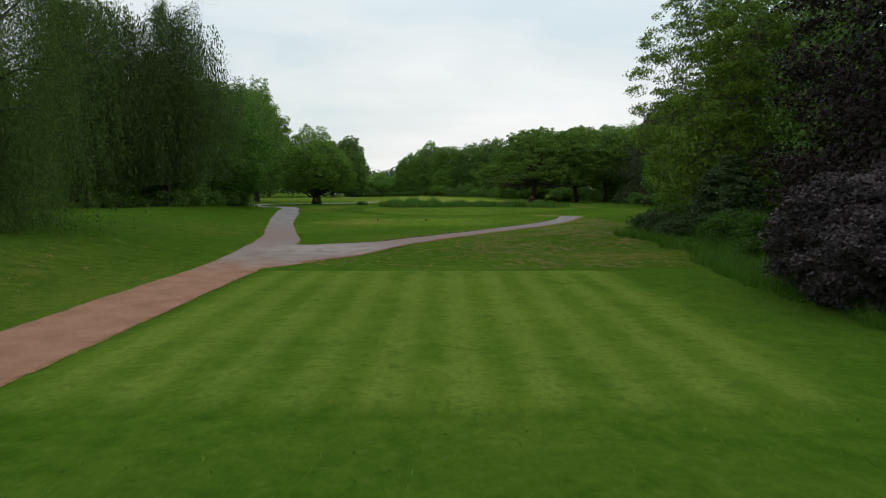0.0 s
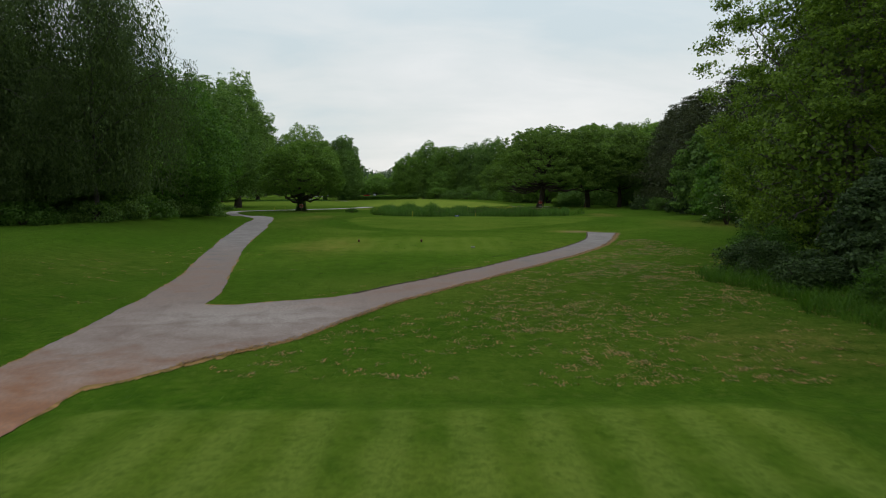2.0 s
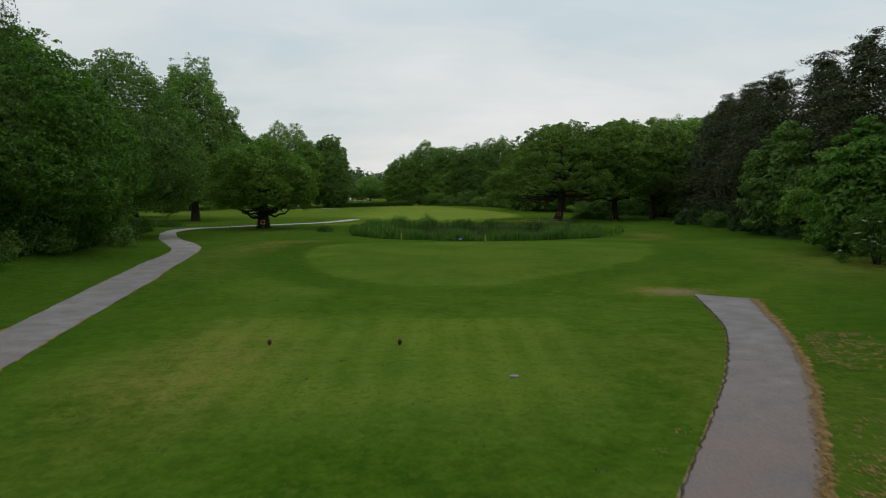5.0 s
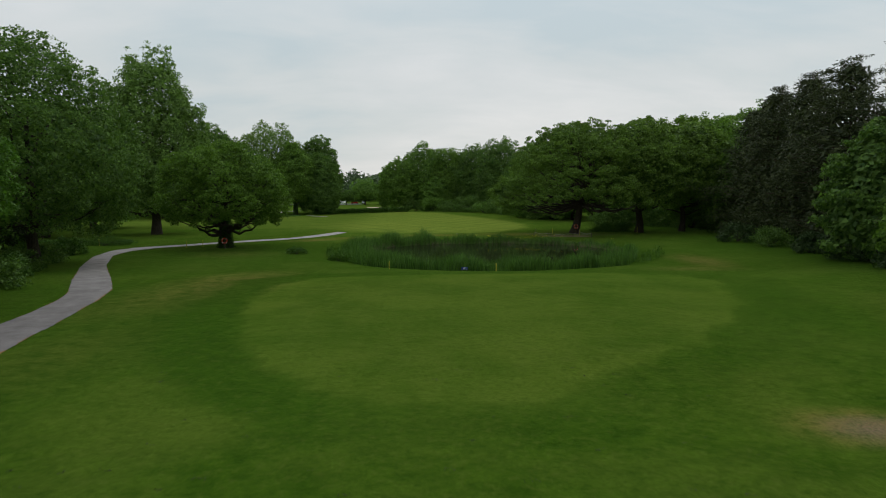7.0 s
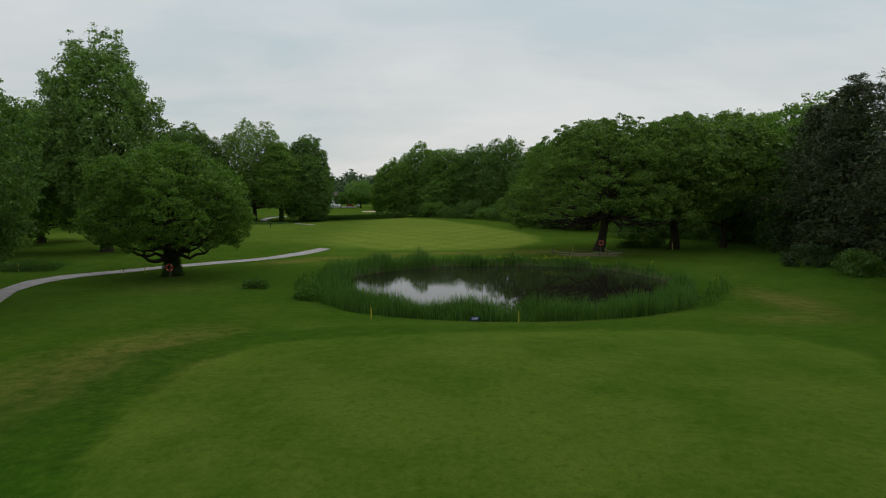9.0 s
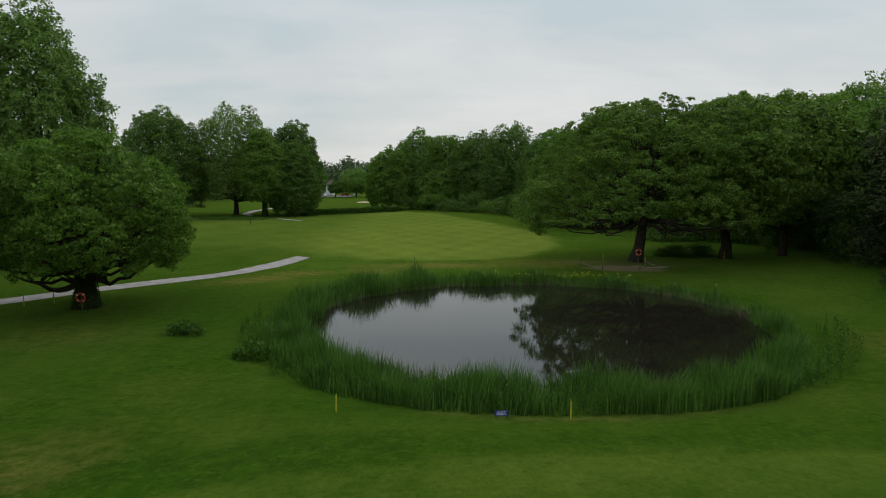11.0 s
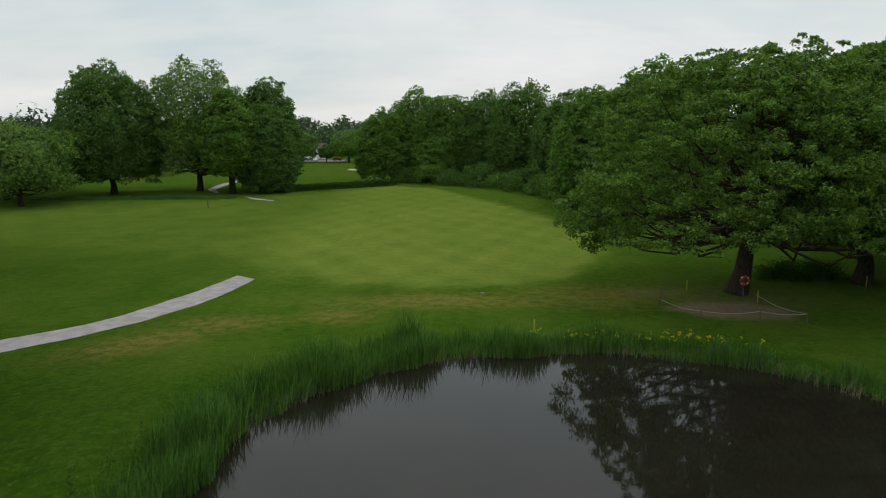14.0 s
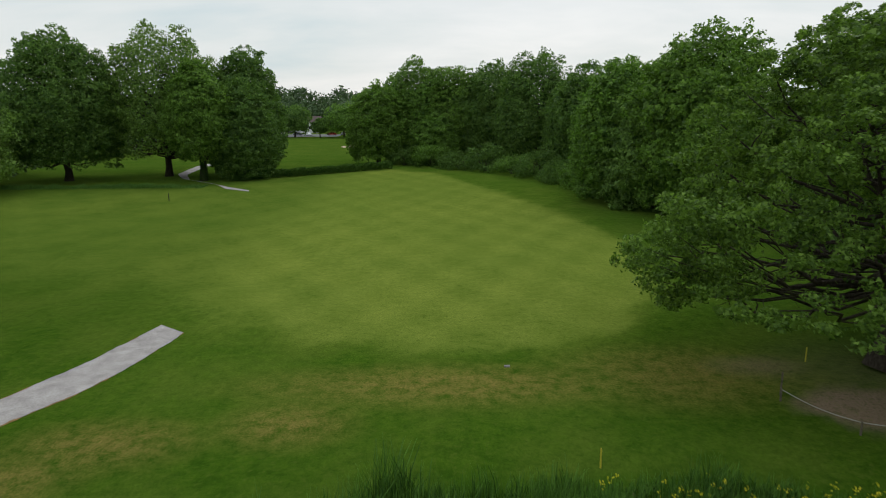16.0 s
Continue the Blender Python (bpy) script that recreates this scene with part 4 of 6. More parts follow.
def broadleaf(name, x, y, h, r, base, leaves, leaf_mat, seed, label, shape="dome", clumps=170, n_leaves=24000, leaf=0.30, trunk_r=None,
              bark=None, flat=0.7, lean=(0, 0), bend=(0, 0), density=1.0, limbs=34, squash=1.0, ivy=False, z=None, stems=1, category="tree", droop=0.0, inner=0.2, core=0.16, skirt=0.0, hollow=False, extra=(), clump_size=1.0, spray=0.0, cover=1.7, depth=(0.86, 0.955), lumps=1.0, fill=(0.03, 0.985)):
    """A tree of trunk, limbs and a crown of leaf sprays gathered in clumps."""
    g = np.random.default_rng(seed)
    z0 = float(height(x, y)) if z is None else z
    tree = tagged(new(name), label, category)
    tree.matrix_world = pose(x, y, z0 - 0.05)
    tr = trunk_r or 0.02 * h + 0.08
    top = np.array([lean[0] + bend[0], lean[1] + bend[1], base + (h - base) * 0.55])
    bark = bark or BARK
    # clump centres
    ncl = clumps
    grid = np.linspace(0.0, 0.985, 200)
    weight = SHAPES[shape](grid) + 0.22
    u = np.interp((np.arange(ncl) + g.uniform(0, 1, ncl)) / ncl, np.cumsum(weight) / weight.sum(), grid)
    ang = g.uniform(0, 2 * np.pi, ncl)
    ph = g.uniform(0, 6, 4)
    lobes = 1 + 0.13 * np.sin(3 * ang + ph[0] + 3 * u) + 0.09 * np.sin(5 * ang + ph[1] - 7 * u) + 0.07 * np.sin(9 * u + ph[2])
    env = np.nan_to_num(SHAPES[shape](u)) * r * lobes
    deep = np.where(g.uniform(size=ncl) < inner, g.uniform(0.25, 0.7, ncl), g.uniform(0.86, 1.02, ncl))
    rc = r * g.uniform(0.17, 0.31, ncl) * (170 / ncl) ** 0.38 * clump_size
    rho = np.maximum(env * deep - rc * 0.2, 0)
    C = np.stack([lean[0] * u + rho * np.cos(ang), lean[1] * u + squash * rho * np.sin(ang), base + (h - base - rc * 0.25) * u - skirt * (rho / r) ** 2 * (1 - u) ** 2], -1)
    if spray:
        # sprays over one uneven surface: broad swellings, smaller ones on them, ragged depth
        gu = np.linspace(0.0, 0.995, 400)
        prof = np.nan_to_num(SHAPES[shape](gu)) * r
        step = 2 * np.pi * (prof + 0.03 * r) * np.hypot(np.gradient(prof), (h - base) / 400)
        step[-10:] += np.pi * prof[-1] ** 2 / 10
        ncl = int(cover * step.sum() / (np.pi * (0.8 * spray) ** 2))
        centre = np.array([lean[0] * 0.4, lean[1] * 0.4, base + 0.30 * (h - base)])
        waves = [(w, g.normal(size=3)) for w in (7.0, 6.0, 5.0, 3.4, 2.9, 2.4)]
        phase = g.uniform(0, 6.28, 6)

        def on_crown(count, lo, hi):
            su = np.interp((np.arange(count) + g.uniform(0, 1, count)) / count, np.cumsum(step) / step.sum(), gu)
            sa = g.uniform(0, 2 * np.pi, count)
            rho = np.interp(su, gu, prof)
            rho = np.where(su > gu[-11], rho * np.sqrt(g.uniform(size=count)), rho)
            q = np.stack([lean[0] * su + rho * np.cos(sa), lean[1] * su + squash * rho * np.sin(sa), base + (h - base) * su], -1)
            swell = sum(a * np.sin(q @ (k / np.linalg.norm(k)) * 2 * np.pi * 9 / (w * r) * max(1.0, r / 9) + p) for (w, k), p, a in zip(waves, phase, (0.045, 0.045, 0.04, 0.03, 0.03, 0.025)))
            return centre + (q - centre) * (np.minimum(lumps * swell - 0.02, 0.045) + g.uniform(lo, hi, count))[:, None], su

        C, u = on_crown(ncl, *depth)
        rc = spray * g.uniform(0.65, 1.3, ncl)
        C[:, 2] -= 0.3 * rc + skirt * (C[:, 0] / r) ** 2 * (1 - u) ** 2
        env, rho, ang = np.maximum(np.hypot(C[:, 0], C[:, 1]), 0.1), np.hypot(C[:, 0], C[:, 1]), np.arctan2(C[:, 1], C[:, 0])
        C[:, 2] = np.maximum(C[:, 2], base * (1.0 if hollow else 0.8))
    if hollow and not spray:
        low = u < 0.28
        rho_low = np.maximum(rho, env * 0.62)
        C[low, 0], C[low, 1] = lean[0] * u[low] + rho_low[low] * np.cos(ang[low]), lean[1] * u[low] + rho_low[low] * np.sin(ang[low])
    if extra:
        C, rc = np.concatenate([C, np.array([e[:3] for e in extra])]), np.concatenate([rc, [e[3] for e in extra]])
        ncl += len(extra)
    # trunk and limbs
    for s in range(stems):
        off = np.array([0, 0, 0]) if stems == 1 else np.array([*g.normal(0, 0.45, 2), 0])
        tip = top + (0 if stems == 1 else 1) * np.array([*g.normal(0, r * 0.30, 2), g.uniform(0, h * 0.2)])
        pts = bent(off, tip, 0, 9, g, 0.02)
        pts[0] = off
        uu = np.linspace(0, 1, 9)
        rad = tr * (1 - 0.72 * uu) * (1 + 0.35 * np.exp(-uu * 22)) * (1 if stems == 1 else 0.5)
        v, f = tubes([(pts, rad)], 12)
        child("trunk", mesh_from("trunk", v, f, bark, True), tree)
    order = np.concatenate([np.arange(ncl - len(extra), ncl), g.permutation(ncl - len(extra))[:limbs]]) if extra else g.permutation(ncl)[:limbs]
    lines = []
    for k in order:
        start_u = np.clip((C[k, 2] / max(top[2], 0.1)) * g.uniform(0.45, 0.85), 0.22, 0.98)
        start_u = max(start_u, 0.38) if hollow else min(start_u, max(0.2, (C[k, 2] * 0.82) / top[2]))
        p0 = top * start_u
        q = bent(p0, C[k], -0.10 if C[k, 2] > p0[2] else 0.12, 8, g, 0.03 if k >= ncl - len(extra) else 0.05)
        q[0] = p0
        b0 = tr * (1 - 0.7 * start_u) * g.uniform(0.35, 0.62) * (0.38 if k >= ncl - len(extra) else 1.0 if np.hypot(*C[k, :2]) < 0.7 * r else 0.7)
        lines.append((q, np.linspace(b0, b0 * 0.16, 8)))
        for _ in range(2):
            i = g.integers(3, 7)
            e = q[i] + g.normal(0, 1, 3) * np.array([1, 1, 0.5]) * min(r * 0.2, 1.1)
            lines.append((bent(q[i], e, 0.05, 5, g, 0.08), np.linspace(b0 * 0.38, b0 * 0.06, 5)))
    v, f = tubes(lines, 5)
    child("branchwork", mesh_from("branchwork", v, f, bark, True), tree)
    # leaves
    n = int(n_leaves * density * 0.85)
    w = rc ** 2
    idx = g.choice(ncl, n, p=w / w.sum())
    d = g.normal(size=(n, 3))
    out = C[idx] - np.array([lean[0] * 0.5, lean[1] * 0.5, base + (h - base) * 0.35])
    out /= np.linalg.norm(out, axis=1)[:, None] + 1e-6
    d = d / np.linalg.norm(d, axis=1)[:, None] + 0.55 * out + np.array([0, 0, 0.25])
    d /= np.linalg.norm(d, axis=1)[:, None]
    reach = rc[idx] * np.where(g.uniform(size=n) < 0.10, g.uniform(1.0, 1.2, n), g.uniform(0.45, 1.05, n) ** 0.5)
    P = C[idx] + d * reach[:, None] * np.array([1, 1, flat])
    # sprays: leaves pulled to twig tips inside each clump
    tw = g.integers(0, 14, n)
    tips = g.normal(size=(ncl, 14, 3)) * 0.55 + np.array([0, 0, 0.1])
    P = P * 0.72 + (C[idx] + tips[idx, tw] * rc[idx][:, None] * np.array([1, 1, flat]) + 0.35 * out * rc[idx][:, None]) * 0.28
    if droop:
        P[:, 2] -= droop * reach ** 1.5
    P[:, 2] = np.maximum(P[:, 2], 0.12 + 0.25 * g.uniform(size=n))
    size = leaf * 1.2 * g.uniform(0.6, 1.35, n)
    # deeper, larger sprays behind the outer leaves
    m = int(n * core)
    ui = g.uniform(0.04, 0.94, m)
    ai = g.uniform(0, 2 * np.pi, m)
    lob = 1 + 0.13 * np.sin(3 * ai + ph[0] + 3 * ui) + 0.09 * np.sin(5 * ai + ph[1] - 7 * ui) + 0.07 * np.sin(9 * ui + ph[2])
    ri = SHAPES[shape](ui) * r * lob * g.uniform(0.45, 0.80, m)
    Q = np.stack([lean[0] * ui + ri * np.cos(ai), lean[1] * ui + squash * ri * np.sin(ai), base + (h - base) * (0.02 + 0.9 * ui)], -1)
    P, d = np.concatenate([P, Q]), np.concatenate([d, np.stack([np.cos(ai), np.sin(ai), ui], -1)])
    size = np.concatenate([size, leaf * (g.uniform(1.0, 1.7, m) if leaf < 0.2 else g.uniform(1.5, 2.6, m))])
    n += m
    d = d + g.normal(size=(n, 3)) * 0.7
    if fill:
        # the shaded inside of the crown: broad sprays that close it against the sky
        fs = min(max(leaf * 2.3, 0.28), 0.85)
        if spray:
            m = int(min(2.0 * step.sum() / (0.45 * fs * fs), 12000))
            Q, hold = on_crown(m, 0.70, 0.92)
            e = Q - centre
            e /= np.linalg.norm(e, axis=1)[:, None]
        else:
            m = int(min(5.0 * r * (h - base) * 2.2 / (0.45 * fs * fs), 16000))
            hold = np.interp(g.uniform(size=m), np.cumsum(weight) / weight.sum(), grid)
            ai = g.uniform(0, 2 * np.pi, m)
            lob = 1 + 0.13 * np.sin(3 * ai + ph[0] + 3 * hold) + 0.09 * np.sin(5 * ai + ph[1] - 7 * hold) + 0.07 * np.sin(9 * hold + ph[2])
            ri = np.nan_to_num(SHAPES[shape](hold)) * r * lob * g.uniform(0.55, 0.86, m)
            e = np.stack([np.cos(ai), np.sin(ai), hold], -1)
            Q = np.stack([lean[0] * hold + ri * np.cos(ai), lean[1] * hold + squash * ri * np.sin(ai), base + (h - base) * (0.02 + 0.92 * hold)], -1)
        ok = (hold > fill[0]) & (hold < fill[1])
        Q[:, 2] = np.maximum(Q[:, 2], 0.3 * fs)
        P, d = np.concatenate([P, Q[ok]]), np.concatenate([d, e[ok] + 0.4 * g.normal(size=(int(ok.sum()), 3))])
        size = np.concatenate([size, fs * g.uniform(0.7, 1.2, int(ok.sum()))])
    v, f = leaf_quads(P, d, size, 0.80, g, True)
    child("crown", mesh_from("crown", v, f, leaf_mat), tree)
    if ivy:
        m = 2600
        zz = g.uniform(0.1, base + 1.2, m)
        a = g.uniform(0, 2 * np.pi, m)
        k = zz / top[2]
        rr = tr * (1 - 0.72 * k) * (1 + 0.5 * np.exp(-k * 22)) + g.uniform(0.0, 0.22, m)
        P = np.stack([top[0] * k + rr * np.cos(a), top[1] * k + rr * np.sin(a), zz], -1)
        v, f = leaf_quads(P, np.stack([np.cos(a), np.sin(a), np.full(m, 0.3)], -1) + g.normal(size=(m, 3)) * 0.3, g.uniform(0.1, 0.2, m), 0.8, g)
        child("ivy", mesh_from("ivy", v, f, IVY), tree, "dark ivy clinging to the trunk")
    return tree


def weeping_birch(name, x, y, h, r, low, seed, label, strands=900, per=46, leaf=0.13, trunk_r=0.28, tight=False, leaves=None):
    """Hanging strands of small leaves on arching limbs."""
    g = np.random.default_rng(seed)
    z0 = float(height(x, y))
    tree = tagged(new(name), label, "tree")
    tree.matrix_world = pose(x, y, z0 - 0.05)
    pts = bent((0, 0, 0), (g.normal(0, 0.4), g.normal(0, 0.4), h * 0.93), 0, 11, g, 0.012)
    uu = np.linspace(0, 1, 11)
    v, f = tubes([(pts, trunk_r * (1 - 0.9 * uu) * (1 + 0.5 * np.exp(-uu * 20)))], 10)
    child("trunk", mesh_from("trunk", v, f, BARK_BIRCH, True), tree)
    lines, heads = [], []
    nl = 46
    for k in range(nl):
        u = 0.16 + 0.82 * (k + g.uniform()) / nl
        a = g.uniform(0, 2 * np.pi)
        ln = r * np.interp(u, (0.1, 0.4, 0.8, 0.93, 1.0), (0.9, 1.0, 0.92, 0.55, 0.2)) * g.uniform(0.7, 1.1)
        p0 = np.array([np.interp(u, uu, pts[:, i]) for i in range(3)])
        p1 = p0 + np.array([np.cos(a) * ln, np.sin(a) * ln, ln * g.uniform(-0.05, 0.55)])
        p1[2] = min(p1[2], h)
        q = bent(p0, p1, 0.16, 8, g, 0.04)
        q[0] = p0
        b = trunk_r * (1 - 0.85 * u) * 0.4
        lines.append((q, np.linspace(b, b * 0.15, 8)))
        heads.append(q)
    v, f = tubes(lines, 5)
    child("branchwork", mesh_from("branchwork", v, f, BARK_BIRCH, True), tree, "pale drooping limbs")
    H = np.stack(heads)
    ii = g.integers(0, nl, strands)
    t = g.uniform(1.2, 7.0, strands)
    lo = np.floor(t).astype(int).clip(0, 6)
    fr = (t - lo)[:, None]
    S = H[ii, lo] * (1 - fr) + H[ii, lo + 1] * fr
    # strands hang in bundles from the same twig
    S = S[np.arange(strands) // 7 * 7] + g.normal(0, 0.24, (strands, 3))
    room = np.maximum(S[:, 2] - low, 0.4)
    ln = np.minimum(room, np.where(g.uniform(size=strands) < (0.8 if tight else 0.3), (1.0 - g.uniform(0, 0.55, strands) ** 1.5) * room, g.uniform(0.16, 0.42, strands) * h * g.uniform(0.5, 1.15, strands)))
    k = g.uniform(0, 1, (strands, per))
    sway = g.normal(0, 0.10, (strands, 2))
    P = np.repeat(S[:, None], per, 1)
    spread = (0.06 + 0.10 * (1 - k)) if tight else 0.10 + 0.22 * (1 - k)
    P[..., 0] += sway[:, None, 0] * k * ln[:, None] + g.normal(size=k.shape) * spread
    P[..., 1] += sway[:, None, 1] * k * ln[:, None] + g.normal(size=k.shape) * spread
    P[..., 2] -= k * ln[:, None]
    P = P.reshape(-1, 3)
    P[:, 2] = np.maximum(P[:, 2], height(x + P[:, 0], y + P[:, 1]) - z0 + 0.15 + 0.5 * g.uniform(size=len(P)))
    size = 1.15 * leaf * g.uniform(0.6, 1.4, len(P))
    if not tight:
        # shaded sprays inside the curtains
        m = 14000
        hu, ha = g.uniform(0.12, 0.84, m), g.uniform(0, 2 * np.pi, m)
        hr = r * np.interp(hu, (0.1, 0.4, 0.8, 0.93, 1.0), (0.9, 1.0, 0.92, 0.55, 0.2)) * g.uniform(0.2, 0.8, m)
        P = np.concatenate([P, np.stack([hr * np.cos(ha), hr * np.sin(ha), h * hu], -1)])
        size = np.concatenate([size, g.uniform(0.25, 0.5, m)])
    nrm = g.normal(size=P.shape) * np.array([1, 1, 0.5]) + np.array([0, 0, 0.3])
    v, f = leaf_quads(P, nrm, size, 0.36, g, True, np.array([0, 0, -1.0]))
    child("crown", mesh_from("crown", v, f, leaves or BIRCH), tree)
    return tree


def pine(name, x, y, h, r, seed, label, low=0.1, n_leaves=22000, leaf=0.30):
    """A pine: bare stem, level irregular boughs, dark tufted needles."""
    g = np.random.default_rng(seed)
    z0 = float(height(x, y))
    tree = tagged(new(name), label, "tree")
    tree.matrix_world = pose(x, y, z0 - 0.05)
    tr = 0.013 * h + 0.08
    pts = bent((0, 0, 0), (g.normal(0, 0.5), g.normal(0, 0.5), h), 0, 9, g, 0.01)
    uu = np.linspace(0, 1, 9)
    v, f = tubes([(pts, tr * (1 - 0.9 * uu))], 9)
    child("trunk", mesh_from("trunk", v, f, BARK_PINE, True), tree)
    lines, C, S = [], [], []
    nb = 92
    for k in range(nb):
        u = low + (1 - low) * ((k + g.uniform()) / nb) ** 0.9
        a = g.uniform(0, 2 * np.pi)
        ln = r * min(1.0, 1.35 * (1.04 - u) ** 0.62) * g.uniform(0.6, 1.1)
        p0 = np.array([np.interp(u, uu, pts[:, i]) for i in range(3)])
        p1 = p0 + np.array([np.cos(a) * ln, np.sin(a) * ln, ln * g.uniform(-0.12, 0.30) + (0.5 if u > 0.85 else 0)])
        p1[2] = min(p1[2], h + 0.5)
        q = bent(p0, p1, -0.06, 6, g, 0.04)
        q[0] = p0
        b = tr * (1 - 0.8 * u) * 0.42
        lines.append((q, np.linspace(b, b * 0.2, 6)))
        for m in range(5):
            t = g.uniform(0.35, 1.0) * 5
            i = min(4, int(t))
            C.append(q[i] + (q[i + 1] - q[i]) * (t - i) + g.normal(0, 0.16 * ln + 0.1, 3) * np.array([1, 1, 0.25]))
            S.append(0.26 * ln + 0.5)
    C.append(pts[-1]), S.append(0.5)
    v, f = tubes(lines, 5)
    child("branchwork", mesh_from("branchwork", v, f, BARK_PINE, True), tree)
    C, S = np.array(C), np.array(S)
    idx = g.choice(len(C), n_leaves, p=S ** 1.6 / (S ** 1.6).sum())
    d = g.normal(size=(n_leaves, 3)) + np.array([0, 0, 0.35])
    d /= np.linalg.norm(d, axis=1)[:, None]
    P = C[idx] + d * (S[idx] * g.uniform(0.3, 1.1, n_leaves))[:, None] * np.array([1, 1, 0.5])
    tw = g.integers(0, 10, n_leaves)
    tips = g.normal(size=(len(C), 10, 3)) * 0.6
    P = P * 0.65 + (C[idx] + tips[idx, tw] * S[idx][:, None] * np.array([1, 1, 0.4])) * 0.35
    # broad shaded sprays close to the stem
    m = 4200
    hu = g.uniform(0.05, 0.97, m)
    ha = g.uniform(0, 2 * np.pi, m)
    hr = r * np.minimum(1.0, 1.35 * (1.04 - hu) ** 0.62) * g.uniform(0.25, 0.72, m)
    P = np.concatenate([P, np.stack([hr * np.cos(ha), hr * np.sin(ha), h * hu], -1)])
    d = np.concatenate([d, np.stack([np.cos(ha), np.sin(ha), 0.5 + 0 * hu], -1)])
    size = np.concatenate([leaf * 1.05 * g.uniform(0.6, 1.3, n_leaves), g.uniform(0.5, 0.9, m)])
    n_leaves += m
    P[:, 2] = np.maximum(P[:, 2], 0.15)
    radial = P * np.array([1, 1, 0]) / (np.hypot(P[:, 0], P[:, 1])[:, None] + 0.2) + np.array([0, 0, 0.12])
    v, f = leaf_quads(P, d + g.normal(size=(n_leaves, 3)) * 0.6, size, 0.34, g, True, radial)
    child("crown", mesh_from("crown", v, f, PINE), tree)
    return tree


def bush(name, x, y, h, r, mat, seed, label, n=7000, leaf=0.16, squash=1.0, z=None, flat=0.75, category="shrub"):
    """A leafy shrub: short stems and a low uneven crown down to the ground."""
    g = np.random.default_rng(seed)
    z0 = float(height(x, y)) if z is None else z
    top = tagged(new(name), label, category)
    top.matrix_world = pose(x, y, z0 - 0.03)
    lines = []
    for _ in range(9):
        e = np.array([*(g.normal(0, 0.45, 2) * r), h * g.uniform(0.5, 0.85)])
        lines.append((bent(g.normal(0, 0.12, 3) * [1, 1, 0], e, 0.04, 6, g, 0.06), np.linspace(0.03 + 0.008 * h, 0.008, 6)))
    v, f = tubes(lines, 5)
    child("branchwork", mesh_from("branchwork", v, f, BARK, True), top)
    nc = 60
    a, u = g.uniform(0, 2 * np.pi, nc), g.uniform(0.05, 0.92, nc)
    rho = r * np.sqrt(np.clip(1 - (u * 0.98) ** 2.2, 0, 1)) * g.uniform(0.55, 1.0, nc)
    C = np.stack([rho * np.cos(a), squash * rho * np.sin(a), h * u * g.uniform(0.85, 1.08, nc)], -1)
    rc = (0.25 * r + 0.06) * g.uniform(0.7, 1.3, nc)
    idx = g.choice(nc, n)
    d = g.normal(size=(n, 3)) + np.array([0, 0, 0.4])
    d /= np.linalg.norm(d, axis=1)[:, None]
    P = C[idx] + d * (rc[idx] * g.uniform(0.3, 1.15, n))[:, None] * np.array([1, 1, flat])
    P[:, 2] = np.maximum(P[:, 2], 0.04 + 0.12 * g.uniform(size=n))
    v, f = leaf_quads(P, d + g.normal(size=(n, 3)) * 0.5, leaf * g.uniform(0.6, 1.4, n), 0.6, g, leaf > 0.13)
    child("foliage", mesh_from("foliage", v, f, mat), top)
    return top


L_WOOD = "full green broadleaf tree at the wood's edge"
L_WOODD = "dark green broadleaf tree in dense woodland"
L_PINE = "tall dark pine with level drooping boughs"

# left side: birches, hornbeam, ash, poplar
weeping_birch("birch_tree", -23.8, 34.5, 19, 7.7, -0.75, 11, "weeping birch with long hanging curtains of leaves", 2500, 78, 0.105, 0.30, tight=True, leaves=BIRCH_YOUNG)
weeping_birch("birch_tree", -28.8, 71.0, 22.0, 8.4, 2.2, 12, "drooping silver birch with a slender grey trunk", 2100, 74, 0.14, 0.21)
weeping_birch("birch_tree", -34.5, 66.0, 23.0, 6.6, 1.8, 13, "tall thin drooping silver birch beside the lawn", 1700, 56, 0.16, 0.26)
broadleaf("hornbeam_tree", -32.6, 93.5, 17.6, 9.2, 0.6, 0, BEECH, 14, "bright green hornbeam leafy down to the ground", "ovate", 420, 66000, 0.17, flat=0.6, droop=0.10, spray=0.6)
broadleaf("hornbeam_tree", -36.0, 82.0, 13.0, 7.0, 0.4, 0, WOOD_DARK, 15, "dark green shrubby tree below taller birches", "ovate", 150, 24000, 0.24, flat=0.5)
broadleaf("ash_tree", -38.0, 121.5, 23.0, 10.0, 3.0, 0, WOOD_DARK, 16, "large mid-green tree with feathery uneven outline", "ovate", 420, 70000, 0.17, flat=0.55, droop=0.1, spray=0.65)
broadleaf("ash_tree", -43.0, 104.0, 22.0, 9.5, 1.5, 0, WOOD, 17, "large green broadleaf tree behind the path", "ovate", 180, 28000, 0.28)
broadleaf("poplar_tree", -47.0, 171.0, 31.6, 9.2, 2.6, 0, POPLAR, 18, "tall grey-green poplar with upright leafy crown", "column", 1500, 60000, 0.23, flat=0.9, spray=0.75, depth=(0.80, 0.97), lumps=2.2)
broadleaf("lime_tree", -62.0, 165.0, 22.0, 9.0, 2.6, 0, WOOD, 19, "green broadleaf tree on the lawn", "dome", 170, 24000, 0.32)
broadleaf("lime_tree", -66.0, 188.0, 23.0, 9.0, 3.0, 0, WOOD, 20, "green broadleaf tree on the lawn", "dome", 150, 18000, 0.36)
